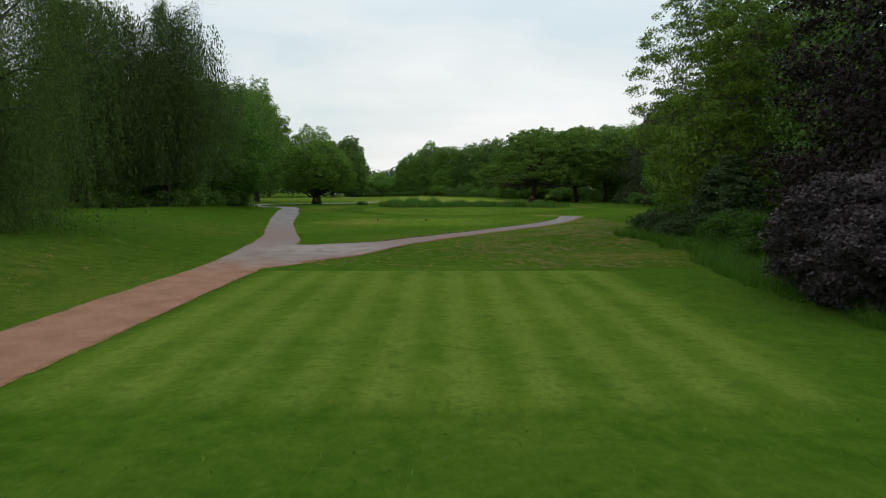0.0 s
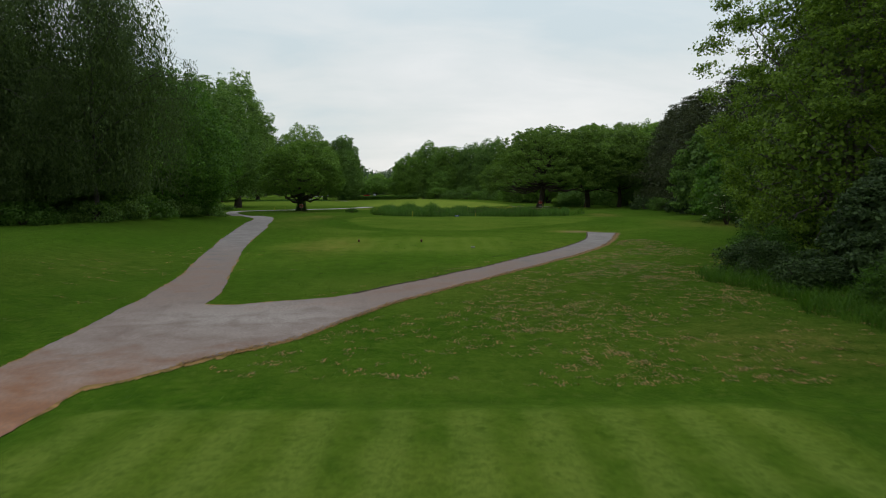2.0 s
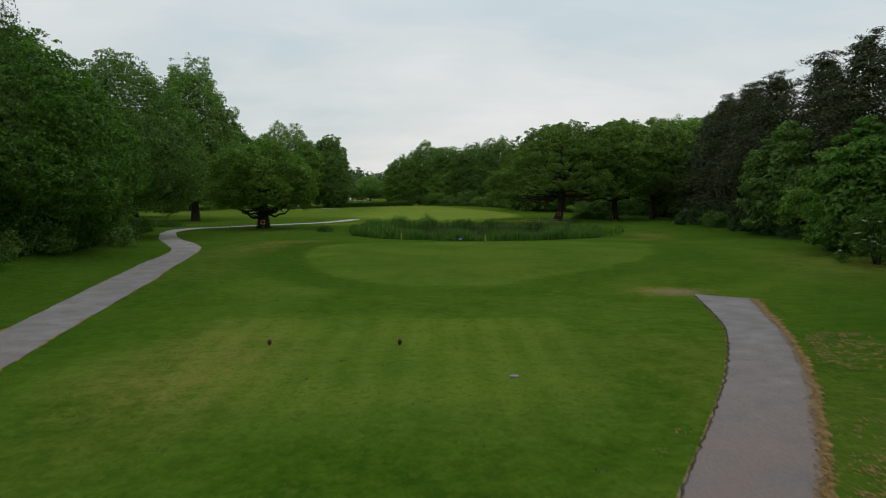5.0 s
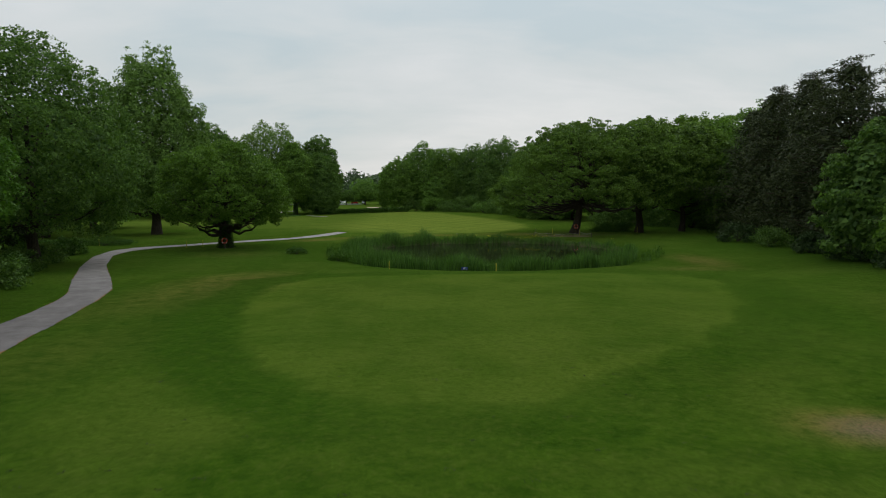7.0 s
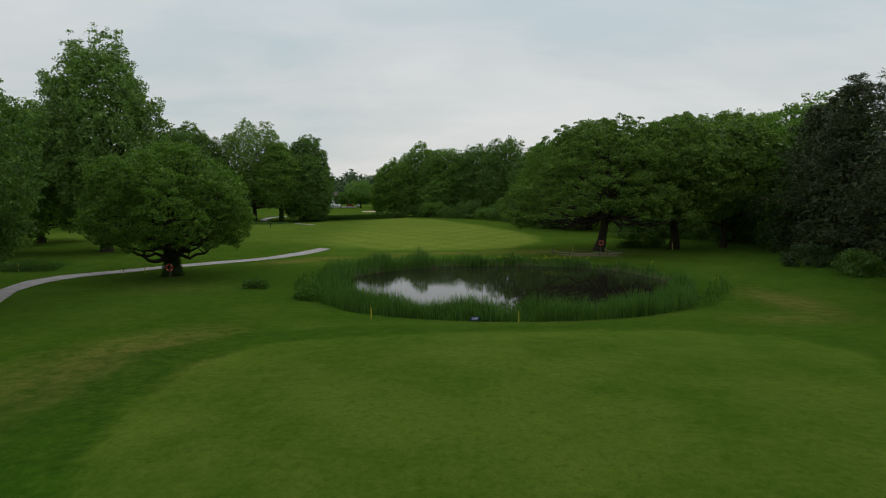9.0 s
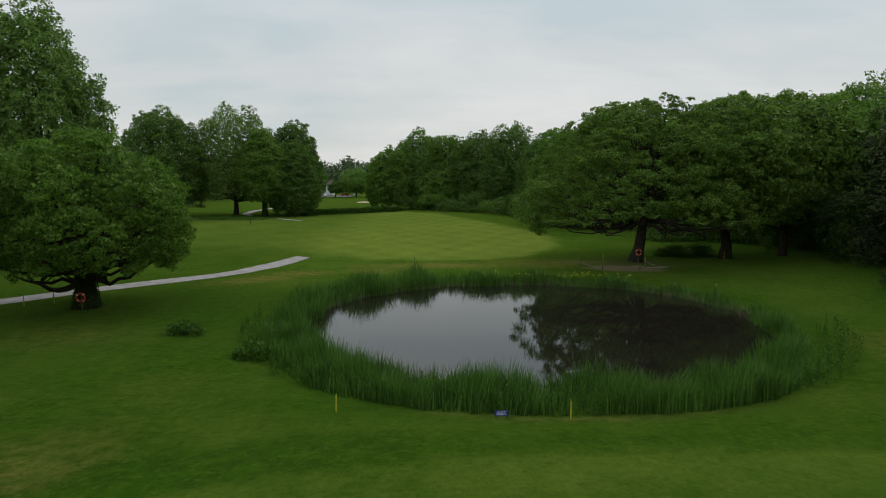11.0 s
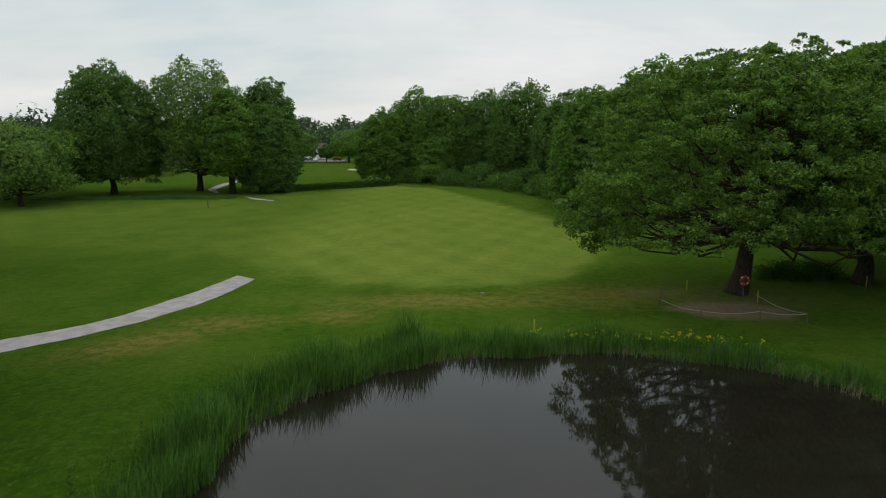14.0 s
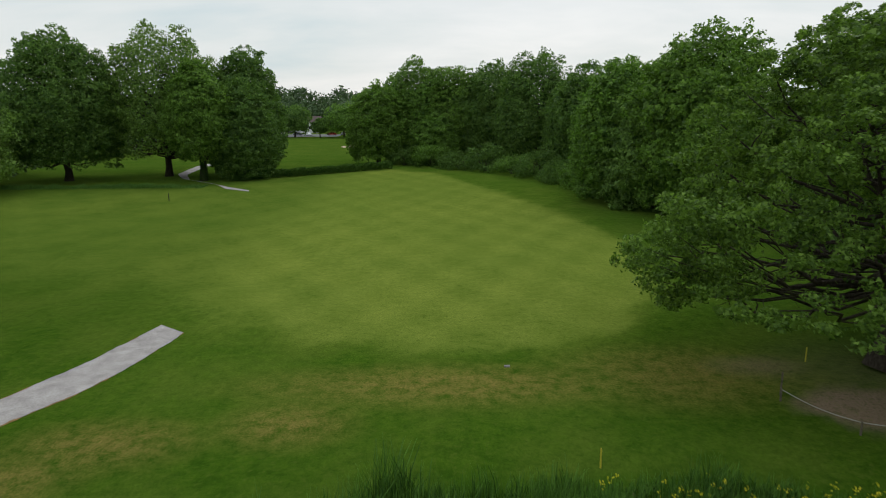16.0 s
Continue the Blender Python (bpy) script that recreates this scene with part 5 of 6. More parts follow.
broadleaf("oak_tree", -26.4, 141.7, 13.2, 8.2, 3.0, 0, OAK_BRIGHT, 22, "spreading oak with an ivy-covered trunk", "oak", 1300, 105000, 0.14, 0.74, flat=0.62, ivy=True, limbs=60, core=0.03, spray=0.5, depth=(0.76, 0.97), lumps=1.8, fill=(0.3, 0.97))
broadleaf("yew_tree", -55.0, 140.0, 12.0, 6.5, 1.0, 0, PINE, 23, "dark evergreen tree with level boughs", "ovate", 130, 16000, 0.28, flat=0.4)
for k, (tx, ty, th, tw) in enumerate(((-50, 92, 21, 8), (-56, 112, 22, 9), (-52, 72, 20, 8), (-46, 52, 19, 8), (-38, 30, 18, 8), (-60, 138, 20, 8), (-30, 8, 18, 7))):
    broadleaf("woodland_tree", tx, ty, th, tw, 0.8, 0, WOOD_DARK, 30 + k, L_WOODD, "ovate", 120, 9000, 0.38, limbs=8)

# far group beyond the fairway
broadleaf("oak_tree", -65.0, 254, 26.6, 10.2, 2.2, 0, WOOD_DARK, 41, "dense dark green oak with rounded crown", "dome", 1500, 48000, 0.26, spray=0.85)
broadleaf("ash_tree", -50.2, 261.0, 28.0, 11.2, 3.6, 0, ASH, 42, "pale thin-leaved ash with branches showing through", "dome", 1300, 33000, 0.25, 0.62, limbs=80, core=0.06, spray=0.8, fill=(0.1, 0.92))
broadleaf("lime_tree", -41.0, 253.0, 22.0, 6.4, 3.6, 0, OAK, 43, "green tree with an ivy-covered trunk", "ovate", 1000, 29000, 0.26, 0.5, ivy=True, spray=0.8)
broadleaf("oak_tree", -34.8, 256.0, 18.0, 6.2, 0.6, 0, WOOD_DARK, 44, "dark green tree leafy to the ground", "dome", 1000, 32000, 0.26, spray=0.8)
broadleaf("lime_tree", -36.5, 266.0, 24.5, 7.2, 1.0, 0, WOOD_DARK, 45, "dark rounded tree behind a lower tree", "dome", 900, 26000, 0.28, 0.5, ivy=True, spray=0.8)
broadleaf("hawthorn_tree", -70.5, 232.5, 13.8, 8.5, 3.0, 0, ASH, 46, "small pale green tree with thin crown", "oak", 130, 12000, 0.30, limbs=40)
broadleaf("hawthorn_tree", -80.0, 244.0, 13.0, 8.0, 3.0, 0, ASH, 47, "small pale green tree with thin crown", "oak", 120, 10000, 0.32)

# right side wood, from the hedge's end round to the spreading oak
WOODS = ((-13.5, 287, 18.5, 7.0, OAK, 0.8), (-5, 293, 24.2, 8.8, WOOD, 1.0), (3.5, 292, 22.3, 8.4, OAK, 0.8), (12.5, 288, 23.0, 9.2, WOOD_DARK, 0.6), (20.5, 277, 24.5, 9.2, WOOD_DARK, 0.6), (27.5, 262, 20.6, 8.2, WOOD_DARK, 0.6),
         (30, 247, 19.6, 8.4, WOOD, 0.6), (34, 232, 20.6, 9.0, OAK, 0.6), (31.5, 216, 23.3, 9.5, OAK, 0.6), (27.0, 220, 17.0, 6.6, POPLAR, 0.2), (24.5, 226, 20.1, 6.6, WOOD, 0.4), (44, 200, 21.6, 9.9, WOOD, 2.5), (57, 205, 23.7, 11.0, OAK, 1.5), (64, 190, 24.7, 11.0, OAK, 1.5), (50, 182, 21.1, 9.4, OAK, 1.0), (51, 167, 18.5, 8.5, WOOD_DARK, 0.4), (10, 296, 15.5, 6.6, WOOD_DARK, 0.4), (-1, 284, 11.3, 5.5, WOOD, 0.3))
for k, (tx, ty, th, tw, mt, bs) in enumerate(WOODS):
    broadleaf("woodland_tree", tx, ty, th, tw, bs, 0, mt, 60 + k, L_WOODD if mt is WOOD_DARK else L_WOOD, "dome", 1300, 25000, 0.29, limbs=14, core=0.05, spray=0.9)
broadleaf("oak_tree", 21.7, 166.5, 18.6, 12.9, 5.0, 0, OAK_DEEP, 87, "great spreading oak with twisted limbs beside the pond", "spreading", 3000, 180000, 0.148, 0.66, flat=0.62, limbs=90, skirt=2.0, lean=(1.2, 0.3), bend=(1.6, 0.4), core=0.03, hollow=True, clump_size=0.9, spray=0.55, cover=1.15, depth=(0.78, 0.97), lumps=1.5, fill=(0.78, 0.99),
          extra=((-4, -9.5, 7.0, 1.6), (0, -10.2, 6.6, 1.6), (4, -9.6, 7.0, 1.6), (-2, -9.4, 9.4, 1.6), (3, -9.0, 9.8, 1.7), (6.5, -8.2, 8.0, 1.6), (1, -8.2, 12.0, 1.7), (5, -7.0, 12.2, 1.6), (-5, -7.6, 11.4, 1.6), (-13.2, -2.2, 6.9, 1.0), (-12.6, -1.6, 6.0, 1.2), (-12.0, -2.2, 7.7, 1.2), (-11.0, -2.4, 8.6, 1.4), (-12.0, -1.0, 5.0, 1.1), (-9.6, -4.0, 8.4, 1.4), (-10.0, -1.0, 4.6, 1.3), (-11.0, -0.6, 4.0, 1.0), (-9.0, -1.6, 5.2, 1.4), (-10.4, 0.4, 3.5, 0.8), (-8.0, -0.8, 5.4, 1.3), (9.8, -2.0, 5.0, 1.4)))
broadleaf("oak_tree", 33.0, 169.5, 19.0, 9.0, 4.4, 0, OAK_DEEP, 81, "green oak with a dark straight trunk", "oak", 1300, 60000, 0.20, 0.62, flat=0.62, limbs=40, spray=0.85)
broadleaf("oak_tree", 41.0, 172.0, 19.5, 8.0, 5.2, 0, OAK_DEEP, 82, "green oak with a bare dark trunk", "dome", 1000, 34000, 0.24, 0.45, limbs=34, spray=0.8)

# the belt of pines
PINES = ((46, 88, 23.5, 6.8), (45, 97, 22.0, 6.6), (46.5, 106, 22.5, 6.6), (45.5, 115, 21.6, 6.4), (46.5, 124, 21.4, 6.6), (45.5, 133, 20.6, 6.4), (46, 142, 20.6, 6.8), (46, 151, 20.0, 6.8), (47.5, 160, 19.0, 6.8), (45, 78, 22.5, 6.4), (35.5, 80.5, 20.5, 6.2), (33.0, 70.5, 20.0, 6.0))
for k, (tx, ty, th, tw) in enumerate(PINES):
    pine("pine_tree", tx, ty, th, tw, 100 + k, L_PINE, 0.03, 40000 if ty < 110 else 30000, 0.29)
for k, (tx, ty, th, tw) in enumerate(((58, 95, 20, 7), (58, 118, 20, 7), (58, 140, 20, 7), (57, 72, 20, 7))):
    pine("pine_tree", tx, ty, th, tw, 115 + k, L_PINE, 0.05, 9000, 0.6)
broadleaf("maple_tree", 37.5, 101.0, 11.6, 3.8, 0.5, 0, BEECH, 121, "bright green maple among dark pines", "ovate", 130, 18000, 0.26, flat=0.4)
broadleaf("maple_tree", 35.2, 97.0, 9.6, 4.2, 0.3, 0, BEECH, 122, "small bright green tree in front of pines", "ovate", 110, 15000, 0.24, flat=0.4)
broadleaf("maple_tree", 41.0, 121.5, 13.5, 4.6, 0.5, 0, WOOD_DARK, 123, "mid-green tree before the pine belt", "ovate", 120, 16000, 0.26, flat=0.45)
broadleaf("maple_tree", 41.0, 112.0, 9.5, 4.0, 0.3, 0, OAK, 124, "leafy green tree before the pine belt", "ovate", 100, 12000, 0.26, flat=0.45)
elder = bush("elder_bush", 31.2, 89.2, 4.4, 2.4, SHRUB, 126, "green elder bush with creamy white blossom", 9000, 0.15)
gb = np.random.default_rng(3)
bp = np.concatenate([np.array([gb.normal(0, 1.3), gb.normal(-0.6, 1.0), gb.uniform(0.8, 3.6)]) + gb.normal(0, 0.09, (26, 3)) * [1, 1, 0.3] for _ in range(24)])
v_, f_ = leaf_quads(bp, gb.normal(size=bp.shape) + [0, 0, 1], gb.uniform(0.05, 0.1, len(bp)), 0.9, gb)
child("blossom", mesh_from("blossom", v_, f_, BLOSSOM), elder, "creamy white flower heads")

# near right: sycamore, yew, copper beeches
broadleaf("sycamore_tree", 23.3, 52.5, 24.0, 7.5, 0.6, 0, SYCAMORE, 131, "tall green sycamore with several pale upright stems", "ovate", 760, 150000, 0.12, 0.46, BARK_PALE, 0.55, limbs=130, stems=8, core=0.08, inner=0.25, clump_size=0.85, fill=(0.0, 0.8))
broadleaf("yew_tree", 17.4, 41.5, 5.0, 2.8, 0.2, 0, YEW, 132, "dark yew with drooping layered boughs", "cone", 200, 46000, 0.10, flat=0.4, droop=0.25, category="tree")
broadleaf("copper_beech", 23.2, 28.5, 24.0, 10.4, 0.5, 0, COPPER, 133, "dark purple copper beech leafy to the ground", "cone", 520, 100000, 0.13, flat=0.5, droop=0.12, clump_size=0.8, core=0.06)
broadleaf("copper_beech", 13.6, 19.6, 4.3, 3.6, 0.2, 0, COPPER_PALE, 134, "low weeping copper beech with drooping purple leaves", "dome", 240, 60000, 0.08, 0.12, flat=0.55, droop=0.3, clump_size=0.85)
for k, (tx, ty, th, tw) in enumerate(((29.5, 43, 25, 9), (28.5, 30, 20, 8), (30, 20, 19, 8), (33, 60, 17, 7), (24, 8, 15, 6), (38, 74, 17, 7))):
    broadleaf("woodland_tree", tx, ty, th, tw, 0.6, 0, WOOD_DARK, 140 + k, L_WOODD, "ovate", 420, 30000 if k < 2 else 12000, 0.19 if k < 2 else 0.30, limbs=14)
for k, (tx, ty, th, tw) in enumerate(((14.2, 45.5, 1.5, 1.6), (15.9, 37.0, 1.8, 1.8), (14.2, 41.0, 1.3, 1.4), (15.4, 31.5, 2.0, 1.8), (15.4, 26.0, 1.8, 1.6), (16.2, 49, 1.8, 1.8))):
    bush("shrub", tx, ty, th, tw, SHRUB if k % 2 else YEW, 150 + k, "low tangled green undergrowth at the trees' foot", 8000, 0.11)
EDGE = ((-31.5, 65.5), (-28.6, 70.5), (-28.7, 75.5), (-28.8, 80.5), (-29.2, 85), (-29.6, 90), (-29.8, 95), (-30.4, 100), (-31.5, 105), (-33.8, 110.5), (-36.8, 117), (-39.5, 124), (-41.5, 134),
        (22.4, 56.5), (24.8, 62), (27.2, 68), (29.2, 74), (31.4, 81), (33.8, 89), (36.0, 98), (37.8, 106), (39.0, 114), (39.8, 122), (39.8, 130), (39.4, 138), (39.0, 146))
for k, (tx, ty) in enumerate(EDGE):
    bush("shrub", tx, ty, 1.5 + 0.9 * abs(math.sin(3.1 * k)), 2.3 + 0.5 * math.cos(2.3 * k), (WOOD_DARK if k % 3 else SHRUB) if tx < 0 else (WOOD_DARK if k % 4 == 0 else YEW), 170 + k, "low dark undergrowth at the wood's edge", 4600, 0.19)
for k, (tx, ty) in enumerate(((34, 193), (39, 191), (44, 188), (46, 181), (53, 176), (36, 195), (52, 160), (52, 150))):
    bush("shrub", tx, ty, 3.6, 4.4, WOOD_DARK, 230 + k, "dark green undergrowth below woodland trees", 6000, 0.28)
for k, (tx, ty) in enumerate(((-7.5, 283), (-1.5, 277.5), (4, 272), (9, 267.5), (13.5, 262), (17.5, 255), (20.5, 247.5), (22.5, 239.5), (24, 231.5))):
    bush("shrub", tx, ty, 4.2 + 1.2 * math.sin(2.7 * k), 4.4, WOOD if k % 3 == 1 else WOOD_DARK, 260 + k, "leafy green thicket at the foot of the wood", 5200, 0.30)
bush("shrub", -15.8, 132.6, 0.65, 1.2, SHRUB, 190, "small leafy clump alone on the grass", 1000, 0.15, 0.7)
bush("shrub", -10.6, 128.5, 0.8, 1.1, LONGGRASS, 191, "leafy green weeds beside the reeds", 1400, 0.15)
bush("shrub", -44.0, 147.0, 1.0, 3.4, SHRUB, 192, "low bank of long grass and weeds", 4200, 0.12, 0.4)
bush("shrub", 29.5, 172.0, 1.0, 3.8, SHRUB, 193, "low bank of long grass under the oak", 11000, 0.12, 0.45)


def build_hedge():
    g = np.random.default_rng(9)
    a, b = np.array([-36.2, 252.6]), np.array([-9.8, 272.8])
    n = 14000
    u = g.uniform(size=n)
    d = (b - a) / np.linalg.norm(b - a)
    side = np.array([-d[1], d[0]])
    top = 1.55 + 0.14 * lattice(u * 40, u * 9, 2)
    w = g.uniform(-0.75, 0.75, n)
    zz = g.uniform(0, 1, n) ** 0.6 * top * (1 - 0.25 * np.abs(w))
    xy = a + (b - a) * u[:, None] + side * w[:, None]
    keep = (np.abs(u - 0.62) > 0.006) & (np.abs(u - 0.79) > 0.006)
    P = np.stack([xy[:, 0], xy[:, 1], height(xy[:, 0], xy[:, 1]) + zz], -1)[keep]
    v, f = leaf_quads(P, g.normal(size=P.shape) + np.array([0, -0.5, 0.5]), g.uniform(0.18, 0.4, len(P)), 0.7, g)
    h = tagged(new("hedge"), "long clipped green hedge across the fairway end", "hedge")
    child("foliage", mesh_from("foliage", v, f, HEDGE), h)


build_hedge()


def far_woods():
    """Distant wooded skyline: hundreds of clumped crowns in one mass."""
    g = np.random.default_rng(77)
    P, N, S = [], [], []
    rows = [(x, y, h, r) for x, y, h, r in zip(g.uniform(-300, 10, 100), g.uniform(520, 640, 100), g.uniform(12, 19, 100), g.uniform(8, 14, 100))]
    rows += [(x, y, h, r) for x, y, h, r in zip(g.uniform(-420, 30, 80), g.uniform(700, 900, 80), g.uniform(21, 29, 80), g.uniform(12, 20, 80))]
    rows += [(x, y, h, r) for x, y, h, r in zip(g.uniform(-190, -85, 46), g.uniform(290, 420, 46), g.uniform(13, 19, 46), g.uniform(7, 10, 46))]
    rows += [(x, y, h, r) for x, y, h, r in zip(g.uniform(-20, 70, 40), g.uniform(310, 430, 40), g.uniform(14, 20, 40), g.uniform(7, 10, 40))]
    rows += [(x, y, h, r) for x, y, h, r in zip(g.uniform(70, 150, 40), g.uniform(60, 300, 40), g.uniform(16, 22, 40), g.uniform(8, 11, 40))]
    rows += [(x, y, h, r) for x, y, h, r in zip(g.uniform(-170, -80, 40), g.uniform(20, 280, 40), g.uniform(14, 19, 40), g.uniform(8, 11, 40))]
    rows += [(x, y, h, r) for x, y, h, r in zip(g.uniform(-70, 70, 40), g.uniform(-90, -40, 40), g.uniform(14, 20, 40), g.uniform(8, 11, 40))]
    for x, y, h, r in rows:
        m = 500 if y > 500 else 1300 if (y > 250 and x < 80) or (y > 130 and x < -60) else 120
        nc = 26
        C = g.normal(size=(nc, 3))
        C /= np.linalg.norm(C, axis=1)[:, None]
        C = C * [r * 0.72, r * 0.72, h * 0.36] + [0, 0, h * 0.55]
        i = g.integers(0, nc, m)
        d = g.normal(size=(m, 3))
        d /= np.linalg.norm(d, axis=1)[:, None]
        p = C[i] + d * r * 0.32
        p[:, 2] = np.maximum(p[:, 2], 0.3)
        P.append(p + [x, y, -0.5 if y > 300 else 0]), N.append(d + g.normal(size=(m, 3)) * 0.4), S.append(g.uniform(0.05, 0.11, m) * r * (1.7 if y > 500 else 0.95 if m > 300 else 1.5))
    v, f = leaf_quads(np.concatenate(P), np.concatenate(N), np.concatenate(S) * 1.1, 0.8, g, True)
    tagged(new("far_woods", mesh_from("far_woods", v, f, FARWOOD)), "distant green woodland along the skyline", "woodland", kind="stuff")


far_woods()

# ---- small things ----


def lifebuoy(x, y, z, turn, label, post=True):
    ring = tagged(new("lifebuoy"), label, "lifebuoy")
    ring.matrix_world = pose(x, y, z, 90, 0, turn)
    R, r0 = 0.30, 0.075
    V, F = [], []
    for i in range(36):
        a = 2 * np.pi * i / 36
        for j in range(10):
            b = 2 * np.pi * j / 10
            V.append(((R + r0 * np.cos(b)) * np.cos(a), (R + r0 * np.cos(b)) * np.sin(a), r0 * np.sin(b)))
            F.append((i * 10 + j, (i + 1) % 36 * 10 + j, (i + 1) % 36 * 10 + (j + 1) % 10, i * 10 + (j + 1) % 10))
    child("ring", mesh_from("ring", V, F, RED, True), ring)
    for q in range(4):
        V, F = [], []
        for i in range(4):
            a = np.pi / 4 + q * np.pi / 2 + (i - 1.5) * 0.085
            for j in range(10):
                b = 2 * np.pi * j / 10
                V.append(((R + (r0 + 0.006) * np.cos(b)) * np.cos(a), (R + (r0 + 0.006) * np.cos(b)) * np.sin(a), (r0 + 0.006) * np.sin(b)))
                if i < 3:
                    F.append((i * 10 + j, (i + 1) * 10 + j, (i + 1) * 10 + (j + 1) % 10, i * 10 + (j + 1) % 10))
        child("band", mesh_from("band", V, F, WHITE, True), ring, "white band")
    if post:
        bm = box(bmesh.new(), 0, 0.05 - z / 2, -0.13, 0.10, z + 0.55, 0.08, 0.01)
        part("post", bm, POST, ring, "timber post carrying the ring")
    return ring


lifebuoy(-26.15, 140.4, 1.1, 0, "orange lifebuoy with white bands before the ivy-clad oak")
lifebuoy(21.75, 165.3, 1.25, 0, "orange lifebuoy with white bands before the great oak")


def stake(x, y, h, mat, label, rad=0.03, name="marker_stake", group=""):
    z = float(height(x, y))
    s = tagged(new(name), label, "post", group)
    s.matrix_world = pose(x, y, z)
    bm = cyl(bmesh.new(), 0, 0, -0.05, h - 0.05, rad, rad * 0.92, 8)
    part("shaft", bm, mat, s)
    part("cap", cyl(bmesh.new(), 0, 0, h - 0.05, h, rad * 0.92, rad * 0.35, 8), mat, s)
    return s


for sx, sy, sh in ((-4.6, 119.1, 0.75), (5.05, 118.6, 0.75), (-44.2, 146.1, 0.9), (-31.6, 142.6, 0.8), (-29.9, 143.6, 0.9), (5.4, 157.6, 0.8), (22.0, 163.7, 0.9), (18.4, 167.5, 0.8), (32.7, 174.0, 0.9), (32.2, 167.7, 1.0)):
    stake(sx, sy, sh, YELLOW, "yellow painted hazard stake in the grass", 0.035, "marker_stake", "yellow hazard stakes")
stake(-38.0, 229.0, 1.1, BLACK, "short black distance post on the fairway", 0.07, "distance_post")


def rope_fence():
    f = tagged(new("rope_fence"), "low rope fence on timber posts round bare earth", "fence")
    pts = [(14.8, 162.9, 0.62), (16.4, 159.6, 0.62), (20.1, 159.3, 0.62), (22.7, 158.6, 0.62), (21.7, 163.2, 0.7)]
    tops = []
    for x, y, h in pts:
        z = float(height(x, y))
        part("post", cyl(bmesh.new(), x, y, z - 0.1, z + h, 0.045, 0.04, 8), POST, f)
        tops.append((x, y, z + h - 0.06))
    for a, b in zip(tops, tops[1:]):
        q = bent(a, b, -0.045, 12, np.random.default_rng(1), 0.0)
        v, fc = tubes([(q, np.full(12, 0.018))], 6)
        child("rope", mesh_from("rope", v, fc, ROPE, True), f, "pale rope")
    stake(15.1, 163.5, 1.15, POST, "tall thin timber post beside the rope fence", 0.04, "timber_post")


rope_fence()


def small_sign():
    s = tagged(new("warning_sign"), "small blue sign on two short legs by the reeds", "sign")
    s.matrix_world = pose(2.2, 118.5, float(height(2.2, 118.5)))
    part("board", box(bmesh.new(), 0, 0, 0.24, 0.56, 0.03, 0.22, 0.012), BLUE, s)
    for dx in (-0.22, 0.22):
        part("leg", box(bmesh.new(), dx, 0.03, 0.10, 0.05, 0.04, 0.28, 0.006), POST, s)
    for dz, w in ((0.30, 0.40), (0.25, 0.34), (0.19, 0.42)):
        part("text_bar", box(bmesh.new(), 0, -0.019, dz, w, 0.006, 0.022), WHITE, s)


small_sign()


def tee_marker(x, y):
    t = tagged(new("tee_marker"), "small dark red tee marker on the mown tee", "tee marker", "tee markers")
    t.matrix_world = pose(x, y, float(height(x, y)))
    bm = bmesh.new()
    bmesh.ops.create_icosphere(bm, subdivisions=3, radius=0.075, matrix=Matrix.LocRotScale((0, 0, 0.12), None, (1, 1, 1.35)))
    part("head", bm, MARKER, t, smooth=True)
    part("spike", cyl(bmesh.new(), 0, 0, -0.05, 0.05, 0.03, 0.03, 8), BLACK, t)


tee_marker(-6.2, 64.5)
tee_marker(-1.6, 64.5)


def slab(x, y, sx, sy, label, name="drain_cover", mat=None):
    d = tagged(new(name), label, "cover")
    d.matrix_world = pose(x, y, float(height(x, y)))
    part("slab", box(bmesh.new(), 0, 0, 0.02, sx, sy, 0.07, 0.015), mat or STONE, d)


slab(2.0, 60.4, 0.26, 0.18, "pale stone slab set flush in the turf")
slab(2.9, 167.2, 0.3, 0.2, "small pale slab lying in the dry grass")


def irises():
    g = np.random.default_rng(31)
    P, B = [], []
    for cx, cy, n in ((7.7, 154.9, 13), (8.9, 155.0, 5), (11.0, 155.0, 5), (12.6, 154.8, 8), (13.8, 154.5, 12), (14.8, 154.0, 8), (5.2, 155.4, 4), (23.0, 147.0, 2), (16.6, 153.0, 4)):
        for _ in range(n):
            b = np.array([cx + g.normal(0, 0.55), cy + g.normal(0, 0.35), 0])
            b[2] = float(height(b[0], b[1])) + g.uniform(0.65, 1.05)
            B.append(b)
            P.append(b + g.normal(0, 0.05, (6, 3)))
    P = np.concatenate(P)
    v, f = leaf_quads(P, g.normal(size=P.shape) + [0, 0, 0.6], g.uniform(0.05, 0.10, len(P)), 0.8, g)
    tagged(new("yellow_irises", mesh_from("yellow_irises", v, f, IRIS)), "yellow flag irises flowering among the reeds", "flowers", kind="stuff")
    B = np.array(B)
    B = np.repeat(B, 4, 0) + g.normal(0, 0.12, (len(B) * 4, 3)) * [1, 1, 0]
    ln = B[:, 2] - height(B[:, 0], B[:, 1])
    v, f = blades(len(B), B[:, :2], ln, np.full(len(B), 0.05), ln * 0.15, g)
    tagged(new("iris_leaves", mesh_from("iris_leaves", v, f, LONGGRASS)), "upright sword-shaped iris leaves", "flowers", kind="stuff")


irises()


